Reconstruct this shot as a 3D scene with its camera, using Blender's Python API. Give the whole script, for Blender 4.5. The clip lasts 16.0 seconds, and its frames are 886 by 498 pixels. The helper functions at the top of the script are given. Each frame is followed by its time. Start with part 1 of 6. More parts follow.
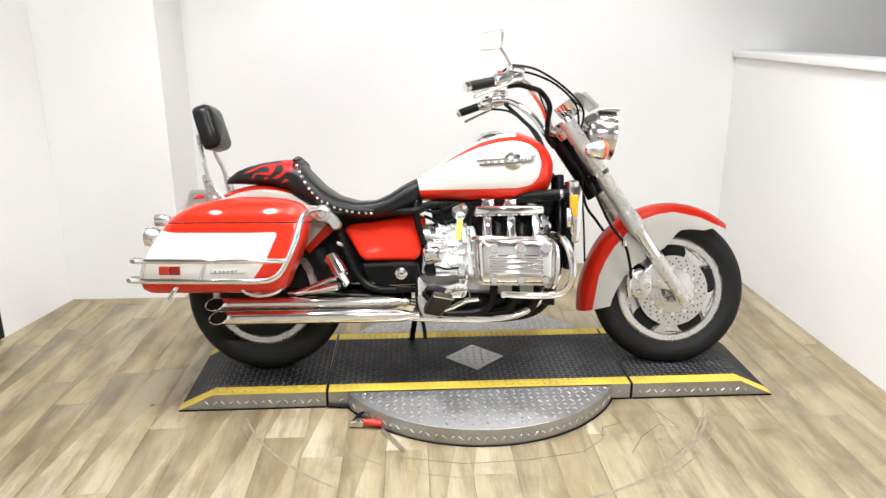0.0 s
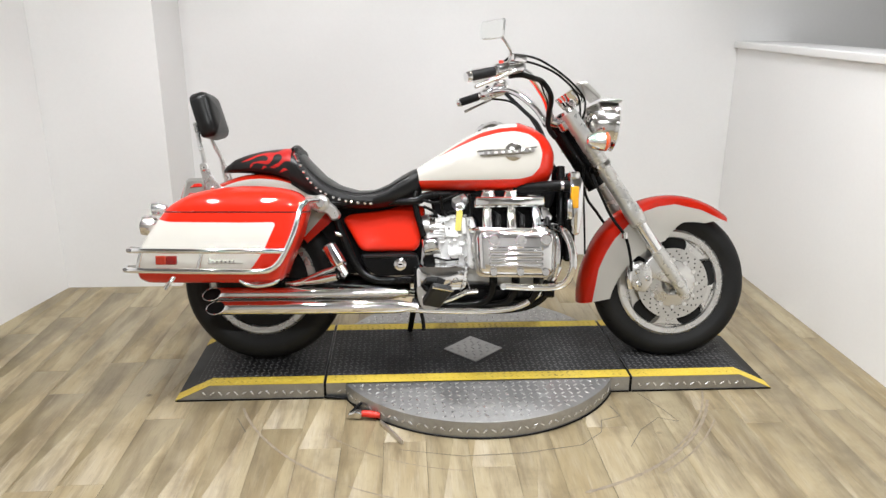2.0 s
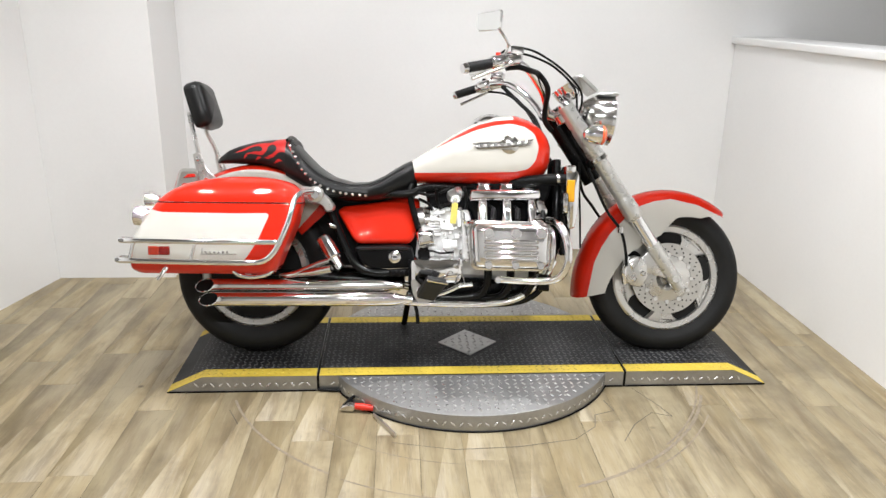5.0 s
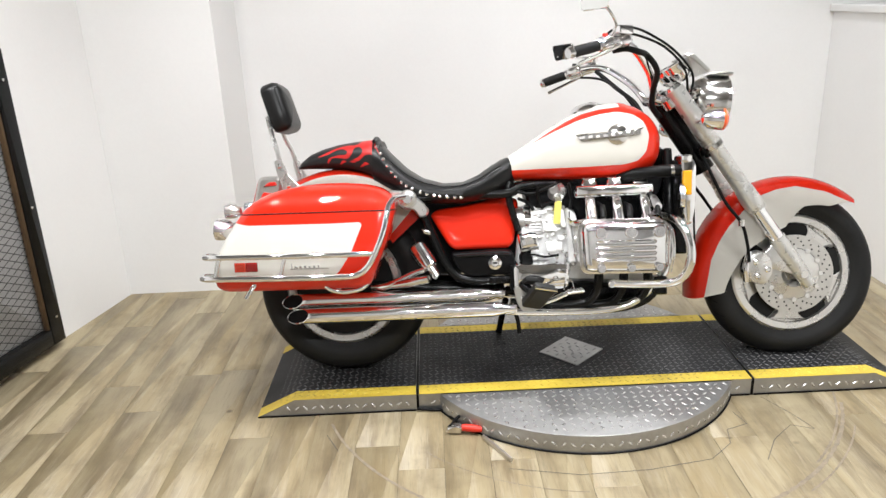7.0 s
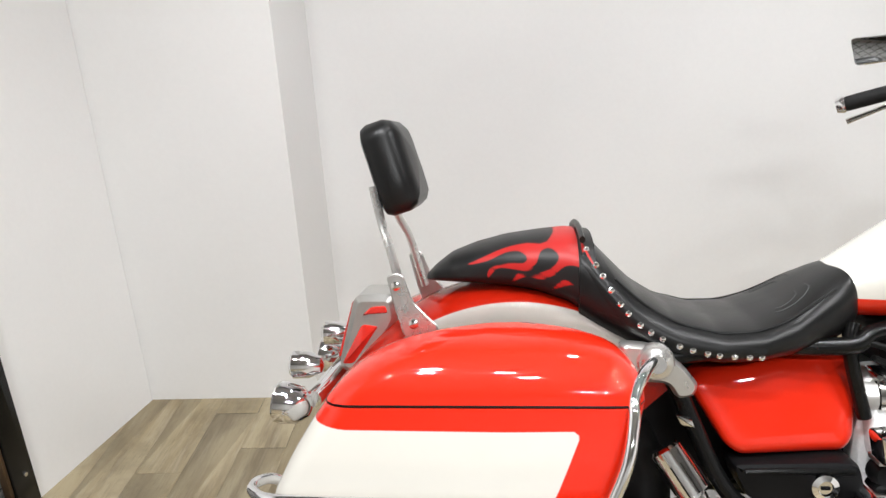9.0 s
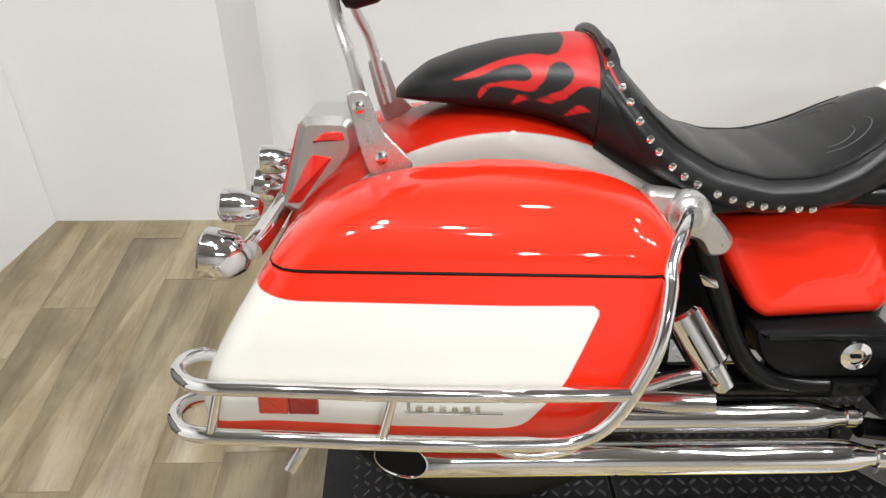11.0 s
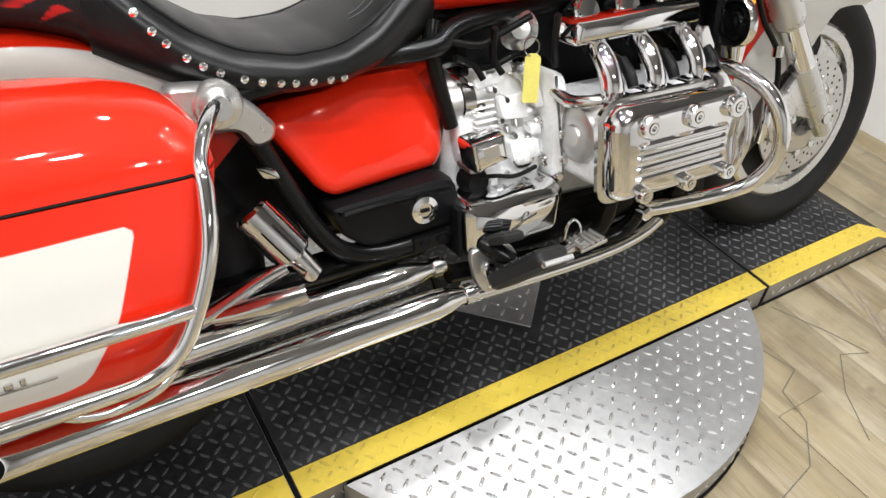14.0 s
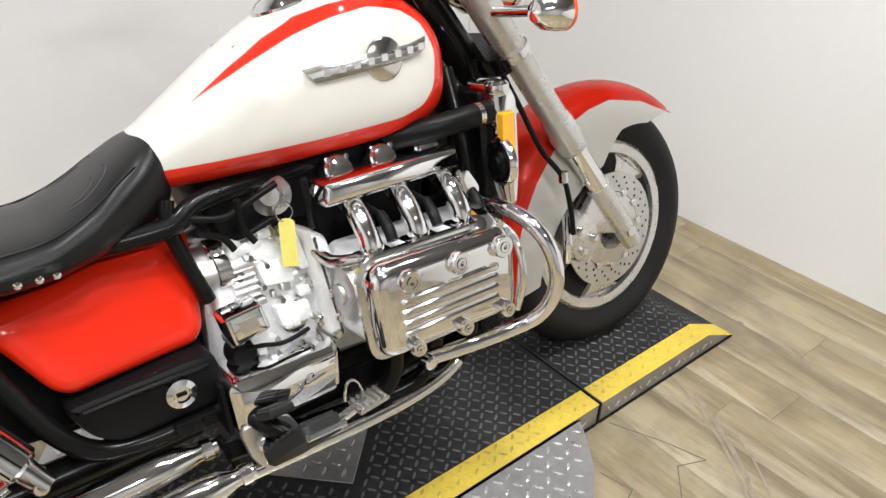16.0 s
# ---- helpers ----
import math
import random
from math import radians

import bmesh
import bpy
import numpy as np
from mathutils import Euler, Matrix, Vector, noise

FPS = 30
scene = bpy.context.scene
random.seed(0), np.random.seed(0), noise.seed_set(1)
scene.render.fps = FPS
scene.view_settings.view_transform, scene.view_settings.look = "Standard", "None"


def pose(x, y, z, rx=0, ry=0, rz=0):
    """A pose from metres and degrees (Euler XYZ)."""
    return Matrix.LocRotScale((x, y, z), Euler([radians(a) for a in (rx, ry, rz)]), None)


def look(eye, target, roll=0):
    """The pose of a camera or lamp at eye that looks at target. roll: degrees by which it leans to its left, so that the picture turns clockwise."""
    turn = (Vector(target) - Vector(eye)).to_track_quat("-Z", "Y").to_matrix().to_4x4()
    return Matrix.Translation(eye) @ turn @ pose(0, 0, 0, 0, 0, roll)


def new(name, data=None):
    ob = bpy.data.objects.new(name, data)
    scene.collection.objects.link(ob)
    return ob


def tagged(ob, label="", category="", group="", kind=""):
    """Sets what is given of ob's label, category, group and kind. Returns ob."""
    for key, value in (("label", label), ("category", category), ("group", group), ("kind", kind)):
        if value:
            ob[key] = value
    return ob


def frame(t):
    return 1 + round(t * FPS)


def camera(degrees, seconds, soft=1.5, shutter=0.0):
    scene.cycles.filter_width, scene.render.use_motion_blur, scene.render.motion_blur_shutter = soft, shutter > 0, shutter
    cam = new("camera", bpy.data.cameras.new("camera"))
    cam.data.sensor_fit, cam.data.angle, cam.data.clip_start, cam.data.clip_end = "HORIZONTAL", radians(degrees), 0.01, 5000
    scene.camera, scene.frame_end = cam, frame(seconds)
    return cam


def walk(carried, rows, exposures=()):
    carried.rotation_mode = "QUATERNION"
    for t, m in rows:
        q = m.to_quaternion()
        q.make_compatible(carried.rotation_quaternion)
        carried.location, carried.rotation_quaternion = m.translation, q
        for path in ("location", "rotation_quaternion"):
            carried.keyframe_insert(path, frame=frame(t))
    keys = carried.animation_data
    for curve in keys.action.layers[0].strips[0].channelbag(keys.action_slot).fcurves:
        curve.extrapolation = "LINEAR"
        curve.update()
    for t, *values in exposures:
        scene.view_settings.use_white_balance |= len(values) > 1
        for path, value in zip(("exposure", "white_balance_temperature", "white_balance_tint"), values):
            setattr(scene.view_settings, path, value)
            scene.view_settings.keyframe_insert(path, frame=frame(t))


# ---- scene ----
cam = camera(61.6, 16.0, soft=1.45)
PATH = [
    (0, (-0.286, -2.957, 1.469), (-0.189, -1.046, 0.885), -0.2),
    (0.5, (-0.287, -2.953, 1.47), (-0.195, -1.044, 0.883), -0.6),
    (1, (-0.29, -2.942, 1.473), (-0.206, -1.032, 0.885), -0.9),
    (1.5, (-0.301, -2.939, 1.476), (-0.224, -1.029, 0.89), -0.5),
    (2, (-0.298, -2.932, 1.47), (-0.191, -1.031, 0.858), 0.3),
    (2.5, (-0.298, -2.933, 1.469), (-0.2, -1.032, 0.857), 0.2),
    (3, (-0.296, -2.93, 1.468), (-0.187, -1.029, 0.857), 0.6),
    (3.5, (-0.295, -2.929, 1.464), (-0.182, -1.027, 0.856), 0.3),
    (4, (-0.293, -2.926, 1.464), (-0.186, -1.026, 0.848), 0.3),
    (6.3, (-0.331, -2.886, 1.449), (-0.187, -0.992, 0.823), 1.7),
    (6.5, (-0.392, -2.852, 1.449), (-0.239, -0.956, 0.83), -0.6),
    (7, (-0.522, -2.669, 1.438), (-0.503, -0.778, 0.79), -2.4),
    (7.5, (-0.612, -2.317, 1.454), (-0.792, -0.446, 0.771), -2.7),
    (7.6, (-0.661, -2.249, 1.457), (-0.86, -0.386, 0.756), -2.7),
    (8, (-0.797, -1.962, 1.438), (-0.835, -0.089, 0.738), -5.2),
    (8.5, (-0.883, -1.608, 1.419), (-0.966, 0.263, 0.719), -3.6),
    (8.7, (-0.891, -1.458, 1.421), (-1.021, 0.413, 0.726), -3.3),
    (10.8, (-0.997, -0.962, 1.343), (-0.945, 0.704, 0.237), 0.8),
    (11, (-0.991, -0.972, 1.324), (-0.932, 0.646, 0.15), 0.8),
    (11.5, (-0.989, -0.995, 1.279), (-0.886, 0.496, -0.05), 1.8),
    (12, (-0.989, -1.003, 1.238), (-0.853, 0.4, -0.181), 2.6),
    (12.5, (-0.966, -0.992, 1.233), (-0.653, 0.404, -0.164), 4.8),
    (13, (-0.925, -0.99, 1.235), (-0.433, 0.386, -0.13), 5.3),
    (13.5, (-0.902, -0.976, 1.235), (-0.174, 0.36, -0.063), 6.3),
    (14, (-0.837, -0.979, 1.252), (0.03, 0.289, -0.028), 5.3),
    (14.5, (-0.794, -1.001, 1.247), (0.248, 0.223, 0.058), 3.9),
    (15, (-0.762, -1.028, 1.26), (0.387, 0.145, 0.118), 4.1),
    (15.5, (-0.721, -1.04, 1.298), (0.491, 0.099, 0.187), 5.0),
    (16, (-0.555, -1.062, 1.328), (0.535, 0.243, 0.274), 2.1),
]
walk(cam, [(t, look(eye, target, roll)) for t, eye, target, roll in PATH], exposures=[(0, -0.22), (1.0, -0.36), (1.5, -0.46), (2.0, -0.54), (2.5, -0.66), (3.2, -0.66), (4.0, -0.58), (5.0, -0.5), (6.5, -0.35), (7.0, -0.38), (7.5, -0.46), (8.5, -0.56), (11.0, -0.54), (13.0, -0.56), (14.0, -0.64), (16.0, -0.62)])

# ---- world, lamps ----
world = bpy.data.worlds.new("world")
scene.world = world
world.use_nodes = True
world.node_tree.nodes["Background"].inputs[0].default_value = (0.9, 0.93, 1.0, 1)
world.node_tree.nodes["Background"].inputs[1].default_value = 0.03


def tube_lamp(x, y, z, power, length, width, turn=0.0):
    d = bpy.data.lights.new("ceiling_lamp", "AREA")
    d.shape, d.size, d.size_y, d.energy, d.color = "RECTANGLE", length, width, power, (0.965, 0.985, 1.0)
    ob = new("ceiling_lamp", d)
    ob.matrix_world = pose(x, y, z, 0, 0, turn)
    return ob


TUBE_POWER, SPOT_POWER = 27, 96
LAMPS = [(-1.3, -0.7), (0.9, -0.7), (-0.2, -3.1)]
SPOTS = [(-1.25, -0.35), (-0.55, 0.62), (0.35, -0.25), (0.80, 0.58), (-0.85, -1.15), (0.75, -1.25)]
for lx, ly in LAMPS:
    for dx in (-0.36, 0.0, 0.36):
        tube_lamp(lx + dx, ly, 2.92, TUBE_POWER * (2 / 3 if ly > -1 else 1.45), 0.075, 0.075)
for lx, ly in SPOTS:
    bulb = bpy.data.lights.new("ceiling_spot_lamp", "SPOT")
    bulb.energy, bulb.color, bulb.spot_size, bulb.spot_blend, bulb.shadow_soft_size = SPOT_POWER, (0.985, 0.985, 1.0), radians(96), 0.55, 0.05
    new("ceiling_spot_lamp", bulb).matrix_world = pose(lx, ly, 2.895)


# ---- materials ----
def tree_of(name):
    m = bpy.data.materials.new(name)
    m.use_nodes = True
    t = m.node_tree
    return m, t, t.nodes["Principled BSDF"]


def link(t, a, b):
    t.links.new(a, b)


def math_node(t, op, a, b=None, clamp=False):
    n = t.nodes.new("ShaderNodeMath")
    n.operation, n.use_clamp = op, clamp
    for i, v in enumerate((a, b)):
        if v is None:
            continue
        if isinstance(v, (int, float)):
            n.inputs[i].default_value = v
        else:
            link(t, v, n.inputs[i])
    return n.outputs[0]


def mix_colour(t, fac, a, b):
    n = t.nodes.new("ShaderNodeMix")
    n.data_type = "RGBA"
    for sock, v in ((n.inputs[0], fac), (n.inputs[6], a), (n.inputs[7], b)):
        if isinstance(v, (int, float)):
            sock.default_value = v
        elif isinstance(v, tuple):
            sock.default_value = (*v, 1)
        else:
            link(t, v, sock)
    return n.outputs[2]


def noise_node(t, scale, detail=4, rough=0.55, coords="Object", stretch=None):
    tc = t.nodes.new("ShaderNodeTexCoord")
    n = t.nodes.new("ShaderNodeTexNoise")
    n.inputs["Scale"].default_value, n.inputs["Detail"].default_value, n.inputs["Roughness"].default_value = scale, detail, rough
    src = tc.outputs[coords]
    if stretch:
        mp = t.nodes.new("ShaderNodeMapping")
        mp.inputs["Scale"].default_value = stretch
        link(t, src, mp.inputs["Vector"])
        src = mp.outputs[0]
    link(t, src, n.inputs["Vector"])
    return n.outputs["Fac"]


def ramp(t, fac, stops):
    n = t.nodes.new("ShaderNodeValToRGB")
    e = n.color_ramp.elements
    while len(e) < len(stops):
        e.new(0.5)
    for el, (p, c) in zip(e, stops):
        el.position, el.color = p, (*c, 1)
    link(t, fac, n.inputs[0])
    return n.outputs[0]


def bump(t, bsdf, height, strength, distance=0.001):
    b = t.nodes.new("ShaderNodeBump")
    b.inputs["Strength"].default_value, b.inputs["Distance"].default_value = strength, distance
    link(t, height, b.inputs["Height"])
    link(t, b.outputs[0], bsdf.inputs["Normal"])


def plain(name, colour, rough=0.5, metal=0.0, vary=0.12, scale=14.0, relief=0.15, coat=0.0, fine=160.0, spec=0.5):
    """A surface with tone and gloss that vary at two scales."""
    m, t, b = tree_of(name)
    n1, n2 = noise_node(t, scale), noise_node(t, fine, 2)
    f = math_node(t, "ADD", math_node(t, "MULTIPLY", n1, 0.7), math_node(t, "MULTIPLY", n2, 0.3))
    dark = tuple(c * (1 - vary) for c in colour)
    light = tuple(min(1, c * (1 + vary)) for c in colour)
    link(t, ramp(t, f, [(0.3, dark), (0.7, light)]), b.inputs["Base Color"])
    r = math_node(t, "ADD", math_node(t, "MULTIPLY", n1, 0.5 * rough), 0.75 * rough)
    link(t, r, b.inputs["Roughness"])
    b.inputs["Metallic"].default_value = metal
    b.inputs["Specular IOR Level"].default_value = spec
    b.inputs["Coat Weight"].default_value, b.inputs["Coat Roughness"].default_value = coat, 0.03
    if relief:
        bump(t, b, n2, relief, 0.0006)
    return m


def two_tone(name, first, second, width=0.0015, rough=0.45, coat=1.0, edge=None):
    """Lacquer in two colours, parted by the mesh's own paint line."""
    m, t, b = tree_of(name)
    at = t.nodes.new("ShaderNodeAttribute")
    at.attribute_name = "paint"
    f = math_node(t, "ADD", math_node(t, "DIVIDE", at.outputs["Fac"], width), 0.5, True)
    n1 = noise_node(t, 9)
    a = mix_colour(t, n1, tuple(c * 0.93 for c in first), first)
    c2 = mix_colour(t, n1, tuple(c * 0.93 for c in second), second)
    link(t, mix_colour(t, f, a, c2), b.inputs["Base Color"])
    link(t, math_node(t, "ADD", math_node(t, "MULTIPLY", n1, 0.1), rough - 0.05), b.inputs["Roughness"])
    b.inputs["Coat Weight"].default_value, b.inputs["Coat Roughness"].default_value = coat, 0.02
    b.inputs["Specular IOR Level"].default_value = 0.1 if coat else 0.3
    if edge:
        bump(t, b, noise_node(t, 260, 2), edge, 0.0006)
    return m


RED, WHITE = (0.66, 0.019, 0.004), (0.66, 0.637, 0.582)
PAINT = two_tone("red_white_lacquer", RED, WHITE)
RED_PAINT = plain("red_lacquer", RED, 0.5, 0, 0.05, 6, 0.0, 1.0, 160, 0.08)
FLAME = two_tone("flame_leather", (0.010, 0.010, 0.010), (0.40, 0.014, 0.012), 0.0022, 0.42, 0.0, 0.35)
LEATHER = plain("black_leather", (0.007, 0.007, 0.007), 0.34, 0, 0.3, 12, 0.4, 0.0, 240, 0.28)
CHROME = plain("chrome", (0.86, 0.86, 0.87), 0.055, 1.0, 0.03, 8, 0.0)
WORN_CHROME = plain("worn_chrome", (0.72, 0.71, 0.69), 0.14, 1.0, 0.10, 20, 0.05)
ALLOY = plain("bare_alloy", (0.62, 0.61, 0.59), 0.36, 1.0, 0.10, 22, 0.2)
CASTING = plain("cast_alloy", (0.80, 0.80, 0.795), 0.36, 0.22, 0.14, 30, 0.4)
POLISHED = plain("polished_alloy", (0.66, 0.65, 0.63), 0.28, 0.88, 0.06, 16, 0.08)
SATIN = plain("satin_alloy", (0.60, 0.59, 0.56), 0.30, 0.9, 0.06, 16, 0.1)
FORK_ALLOY = plain("silver_fork_lacquer", (0.55, 0.545, 0.52), 0.28, 0.62, 0.04, 16, 0.0, 0.3)
BLACK = plain("black_enamel", (0.005, 0.005, 0.005), 0.24, 0, 0.3, 15, 0.15, 0.05, 160, 0.18)
PLASTIC = plain("black_plastic", (0.005, 0.005, 0.0055), 0.42, 0, 0.2, 20, 0.3, 0, 160, 0.11)
RUBBER = plain("tyre_rubber", (0.010, 0.010, 0.010), 0.60, 0, 0.35, 10, 0.5, 0, 160, 0.22)
STITCH = plain("dull_grey_thread", (0.06, 0.06, 0.06), 0.7)
PEG_RUBBER = plain("dusty_rubber", (0.012, 0.012, 0.012), 0.5, 0, 0.3, 20, 0.4, 0, 160, 0.35)
HOSE = plain("hose_rubber", (0.005, 0.005, 0.005), 0.4, 0, 0.2, 20, 0.2, 0, 160, 0.13)
HEADER = plain("heat_tinted_steel", (0.33, 0.27, 0.19), 0.2, 1.0, 0.35, 10, 0.1)
AMBER = plain("amber_lens", (0.74, 0.36, 0.012), 0.18, 0, 0.1, 30, 0.3, 0.8)
RED_LENS = plain("red_lens", (0.55, 0.02, 0.012), 0.16, 0, 0.2, 30, 0.3, 0.9)
# dark red reflector with its orange glint put into the base colour
GLINT_REFLECTOR = plain("glint_side_reflector", (0.50, 0.035, 0.012), 0.16, 0, 0.2, 30, 0.3, 0.9)
DARK_REFLECTOR = plain("dark_red_reflector", (0.26, 0.010, 0.008), 0.16, 0, 0.2, 30, 0.3, 0.9)
ORANGE_LENS = plain("orange_lens", (0.9, 0.10, 0.02), 0.16, 0, 0.2, 30, 0.3, 0.9)
TAG = plain("yellow_tag", (0.74, 0.66, 0.16), 0.45, 0, 0.08, 40, 0.1)
WALL = plain("white_wall_paint", (0.84, 0.835, 0.83), 0.62, 0, 0.025, 1.6, 0.25, 0, 70)
# greyer than the white walls, to set fill light and chrome reflections
WALL_FILL_GREY = plain("fill_control_wall_grey", (0.52, 0.513, 0.503), 0.7, 0, 0.06, 1.6, 0.25, 0, 70)
# mid-grey chosen to cut overhead fill and darken chrome reflections
CEILING = plain("fill_dark_ceiling", (0.27, 0.27, 0.272), 0.8, 0, 0.04, 3, 0.3)
SEALANT = plain("dark_sealant", (0.05, 0.045, 0.04), 0.7)
MESH_STEEL = plain("dark_mesh_steel", (0.035, 0.033, 0.032), 0.5, 0.3, 0.3, 18, 0.3)
BRONZE = plain("browned_steel", (0.12, 0.075, 0.04), 0.5, 0.5, 0.4, 14, 0.4)
DUST = plain("dusty_panel", (0.34, 0.335, 0.33), 0.8, 0, 0.2, 5, 0.3)
TOOL_RED = plain("red_grip", (0.62, 0.03, 0.015), 0.4, 0, 0.1, 30, 0.2)


def steel_plate():
    m, t, b = tree_of("bright_tread_plate")
    n1, n2 = noise_node(t, 5), noise_node(t, 60, 5)
    f = math_node(t, "ADD", math_node(t, "MULTIPLY", n1, 0.6), math_node(t, "MULTIPLY", n2, 0.4))
    link(t, ramp(t, f, [(0.25, (0.29, 0.288, 0.285)), (0.75, (0.48, 0.477, 0.474))]), b.inputs["Base Color"])
    link(t, math_node(t, "ADD", math_node(t, "MULTIPLY", n2, 0.3), 0.25), b.inputs["Roughness"])
    b.inputs["Metallic"].default_value = 0.86
    bump(t, b, n2, 0.25, 0.0008)
    return m


def worn_paint(name, colour, bare, lo, hi, rough, spec=0.5):
    m, t, b = tree_of(name)
    n1, n2 = noise_node(t, 4, 6, 0.6), noise_node(t, 90, 4)
    f = math_node(t, "ADD", math_node(t, "MULTIPLY", n1, 0.65), math_node(t, "MULTIPLY", n2, 0.35))
    link(t, ramp(t, f, [(lo, colour), (hi, bare)]), b.inputs["Base Color"])
    link(t, math_node(t, "ADD", math_node(t, "MULTIPLY", n2, 0.35), rough), b.inputs["Roughness"])
    b.inputs["Metallic"].default_value = 0.15 if spec > 0.3 else 0.03
    b.inputs["Specular IOR Level"].default_value = spec
    bump(t, b, n2, 0.3, 0.0008)
    return m


PLATE = steel_plate()
LUG_BRIGHT = plain("polished_lugs", (0.64, 0.635, 0.625), 0.28, 0.85, 0.15, 60, 0.15)
DECK = worn_paint("black_deck_paint", (0.007, 0.007, 0.008), (0.045, 0.045, 0.047), 0.40, 0.75, 0.40, 0.28)
LUG_BLACK = worn_paint("worn_black_lugs", (0.016, 0.016, 0.017), (0.16, 0.16, 0.16), 0.38, 0.72, 0.24, 0.5)
YELLOW = worn_paint("yellow_safety_paint", (0.66, 0.49, 0.06), (0.40, 0.30, 0.07), 0.50, 0.80, 0.38)
LUG_YELLOW = worn_paint("worn_yellow_lugs", (0.62, 0.46, 0.06), (0.16, 0.13, 0.06), 0.50, 0.68, 0.34)


def plank_material():
    """Printed oak planks: each has a tone of its own, with long grain, knots and grey patches."""
    m, t, b = tree_of("oak_vinyl_plank")
    info = t.nodes.new("ShaderNodeObjectInfo")
    geo = t.nodes.new("ShaderNodeNewGeometry")
    rnd = math_node(t, "FRACT", math_node(t, "ADD", info.outputs["Random"], geo.outputs["Random Per Island"]))
    tc = t.nodes.new("ShaderNodeTexCoord")
    off = t.nodes.new("ShaderNodeCombineXYZ")
    link(t, math_node(t, "MULTIPLY", rnd, 37.0), off.inputs[0])
    link(t, math_node(t, "MULTIPLY", rnd, 91.0), off.inputs[2])
    add = t.nodes.new("ShaderNodeVectorMath")
    link(t, geo.outputs["Position"], add.inputs[0])
    link(t, off.outputs[0], add.inputs[1])

    def grain(sx, sy, detail, rough):
        mp = t.nodes.new("ShaderNodeMapping")
        mp.inputs["Scale"].default_value = (sx, sy, 1)
        link(t, add.outputs[0], mp.inputs["Vector"])
        n = t.nodes.new("ShaderNodeTexNoise")
        n.inputs["Scale"].default_value, n.inputs["Detail"].default_value, n.inputs["Roughness"].default_value = 1, detail, rough
        link(t, mp.outputs[0], n.inputs["Vector"])
        return n.outputs["Fac"]

    cloud, streak, fine = grain(15, 2.3, 4, 0.62), grain(70, 5.0, 6, 0.65), grain(300, 14, 3, 0.6)
    drift = grain(7, 1.4, 3, 0.55)
    tone = ramp(t, rnd, [(0.0, (0.350, 0.285, 0.172)), (0.3, (0.370, 0.308, 0.195)), (0.6, (0.350, 0.288, 0.180)), (0.8, (0.380, 0.320, 0.208)), (1.0, (0.340, 0.273, 0.160))])
    tan = mix_colour(t, math_node(t, "MULTIPLY", ramp_value(t, drift, 0.42, 0.64), 0.6), tone, (0.260, 0.195, 0.100))
    grey = mix_colour(t, math_node(t, "MULTIPLY", ramp_value(t, cloud, 0.46, 0.68), 0.75), tan, (0.150, 0.112, 0.064))
    pale = mix_colour(t, math_node(t, "MULTIPLY", ramp_value(t, streak, 0.52, 0.74), 0.6), grey, (0.42, 0.365, 0.270))
    dark = mix_colour(t, math_node(t, "MULTIPLY", ramp_value(t, fine, 0.55, 0.75), 0.45), pale, (0.13, 0.10, 0.06))
    stain = t.nodes.new("ShaderNodeTexNoise")
    stain.inputs["Scale"].default_value, stain.inputs["Detail"].default_value, stain.inputs["Roughness"].default_value = 2.3, 7, 0.68
    link(t, geo.outputs["Position"], stain.inputs["Vector"])
    dirty = mix_colour(t, math_node(t, "MULTIPLY", ramp_value(t, stain.outputs["Fac"], 0.50, 0.70), 0.6), dark, (0.105, 0.078, 0.045))
    spots = t.nodes.new("ShaderNodeTexVoronoi")
    spots.inputs["Scale"].default_value = 3.3
    link(t, add.outputs[0], spots.inputs["Vector"])
    knot = math_node(t, "SUBTRACT", 1.0, ramp_value(t, spots.outputs["Distance"], 0.018, 0.05))
    dark = mix_colour(t, math_node(t, "MULTIPLY", knot, 0.7), dirty, (0.07, 0.05, 0.03))
    link(t, dark, b.inputs["Base Color"])
    link(t, math_node(t, "ADD", math_node(t, "MULTIPLY", streak, 0.25), 0.30), b.inputs["Roughness"])
    bump(t, b, fine, 0.18, 0.0006)
    return m


def ramp_value(t, fac, lo, hi):
    n = t.nodes.new("ShaderNodeMapRange")
    n.inputs[1].default_value, n.inputs[2].default_value = lo, hi
    link(t, fac, n.inputs[0])
    return n.outputs[0]


PLANK = plank_material()
SCUFF = plain("grey_scuff", (0.13, 0.115, 0.09), 0.6, 0, 0.3, 30, 0.2)


# ---- mesh helpers ----
def finish(name, bm, material, angle=38):
    me = bpy.data.meshes.new(name)
    bmesh.ops.recalc_face_normals(bm, faces=bm.faces[:])
    bm.to_mesh(me)
    bm.free()
    for m in material if isinstance(material, (list, tuple)) else (material,):
        me.materials.append(m)
    me.polygons.foreach_set("use_smooth", [True] * len(me.polygons))
    me.set_sharp_from_angle(angle=radians(angle))
    return me


def part(name, bm, material, parent=None, label="", m=None, angle=38):
    """One mesh object under a thing or a part."""
    me = bm if isinstance(bm, bpy.types.Mesh) else finish(name, bm, material, angle)
    ob = new(name, me)
    if parent is not None:
        ob.parent = parent
    if m is not None:
        ob.matrix_basis = m
    if label:
        ob["label"] = label
    return ob


def thing(name, m, label, category, group=""):
    ob = new(name)
    ob.matrix_basis = m
    return tagged(ob, label, category, group)


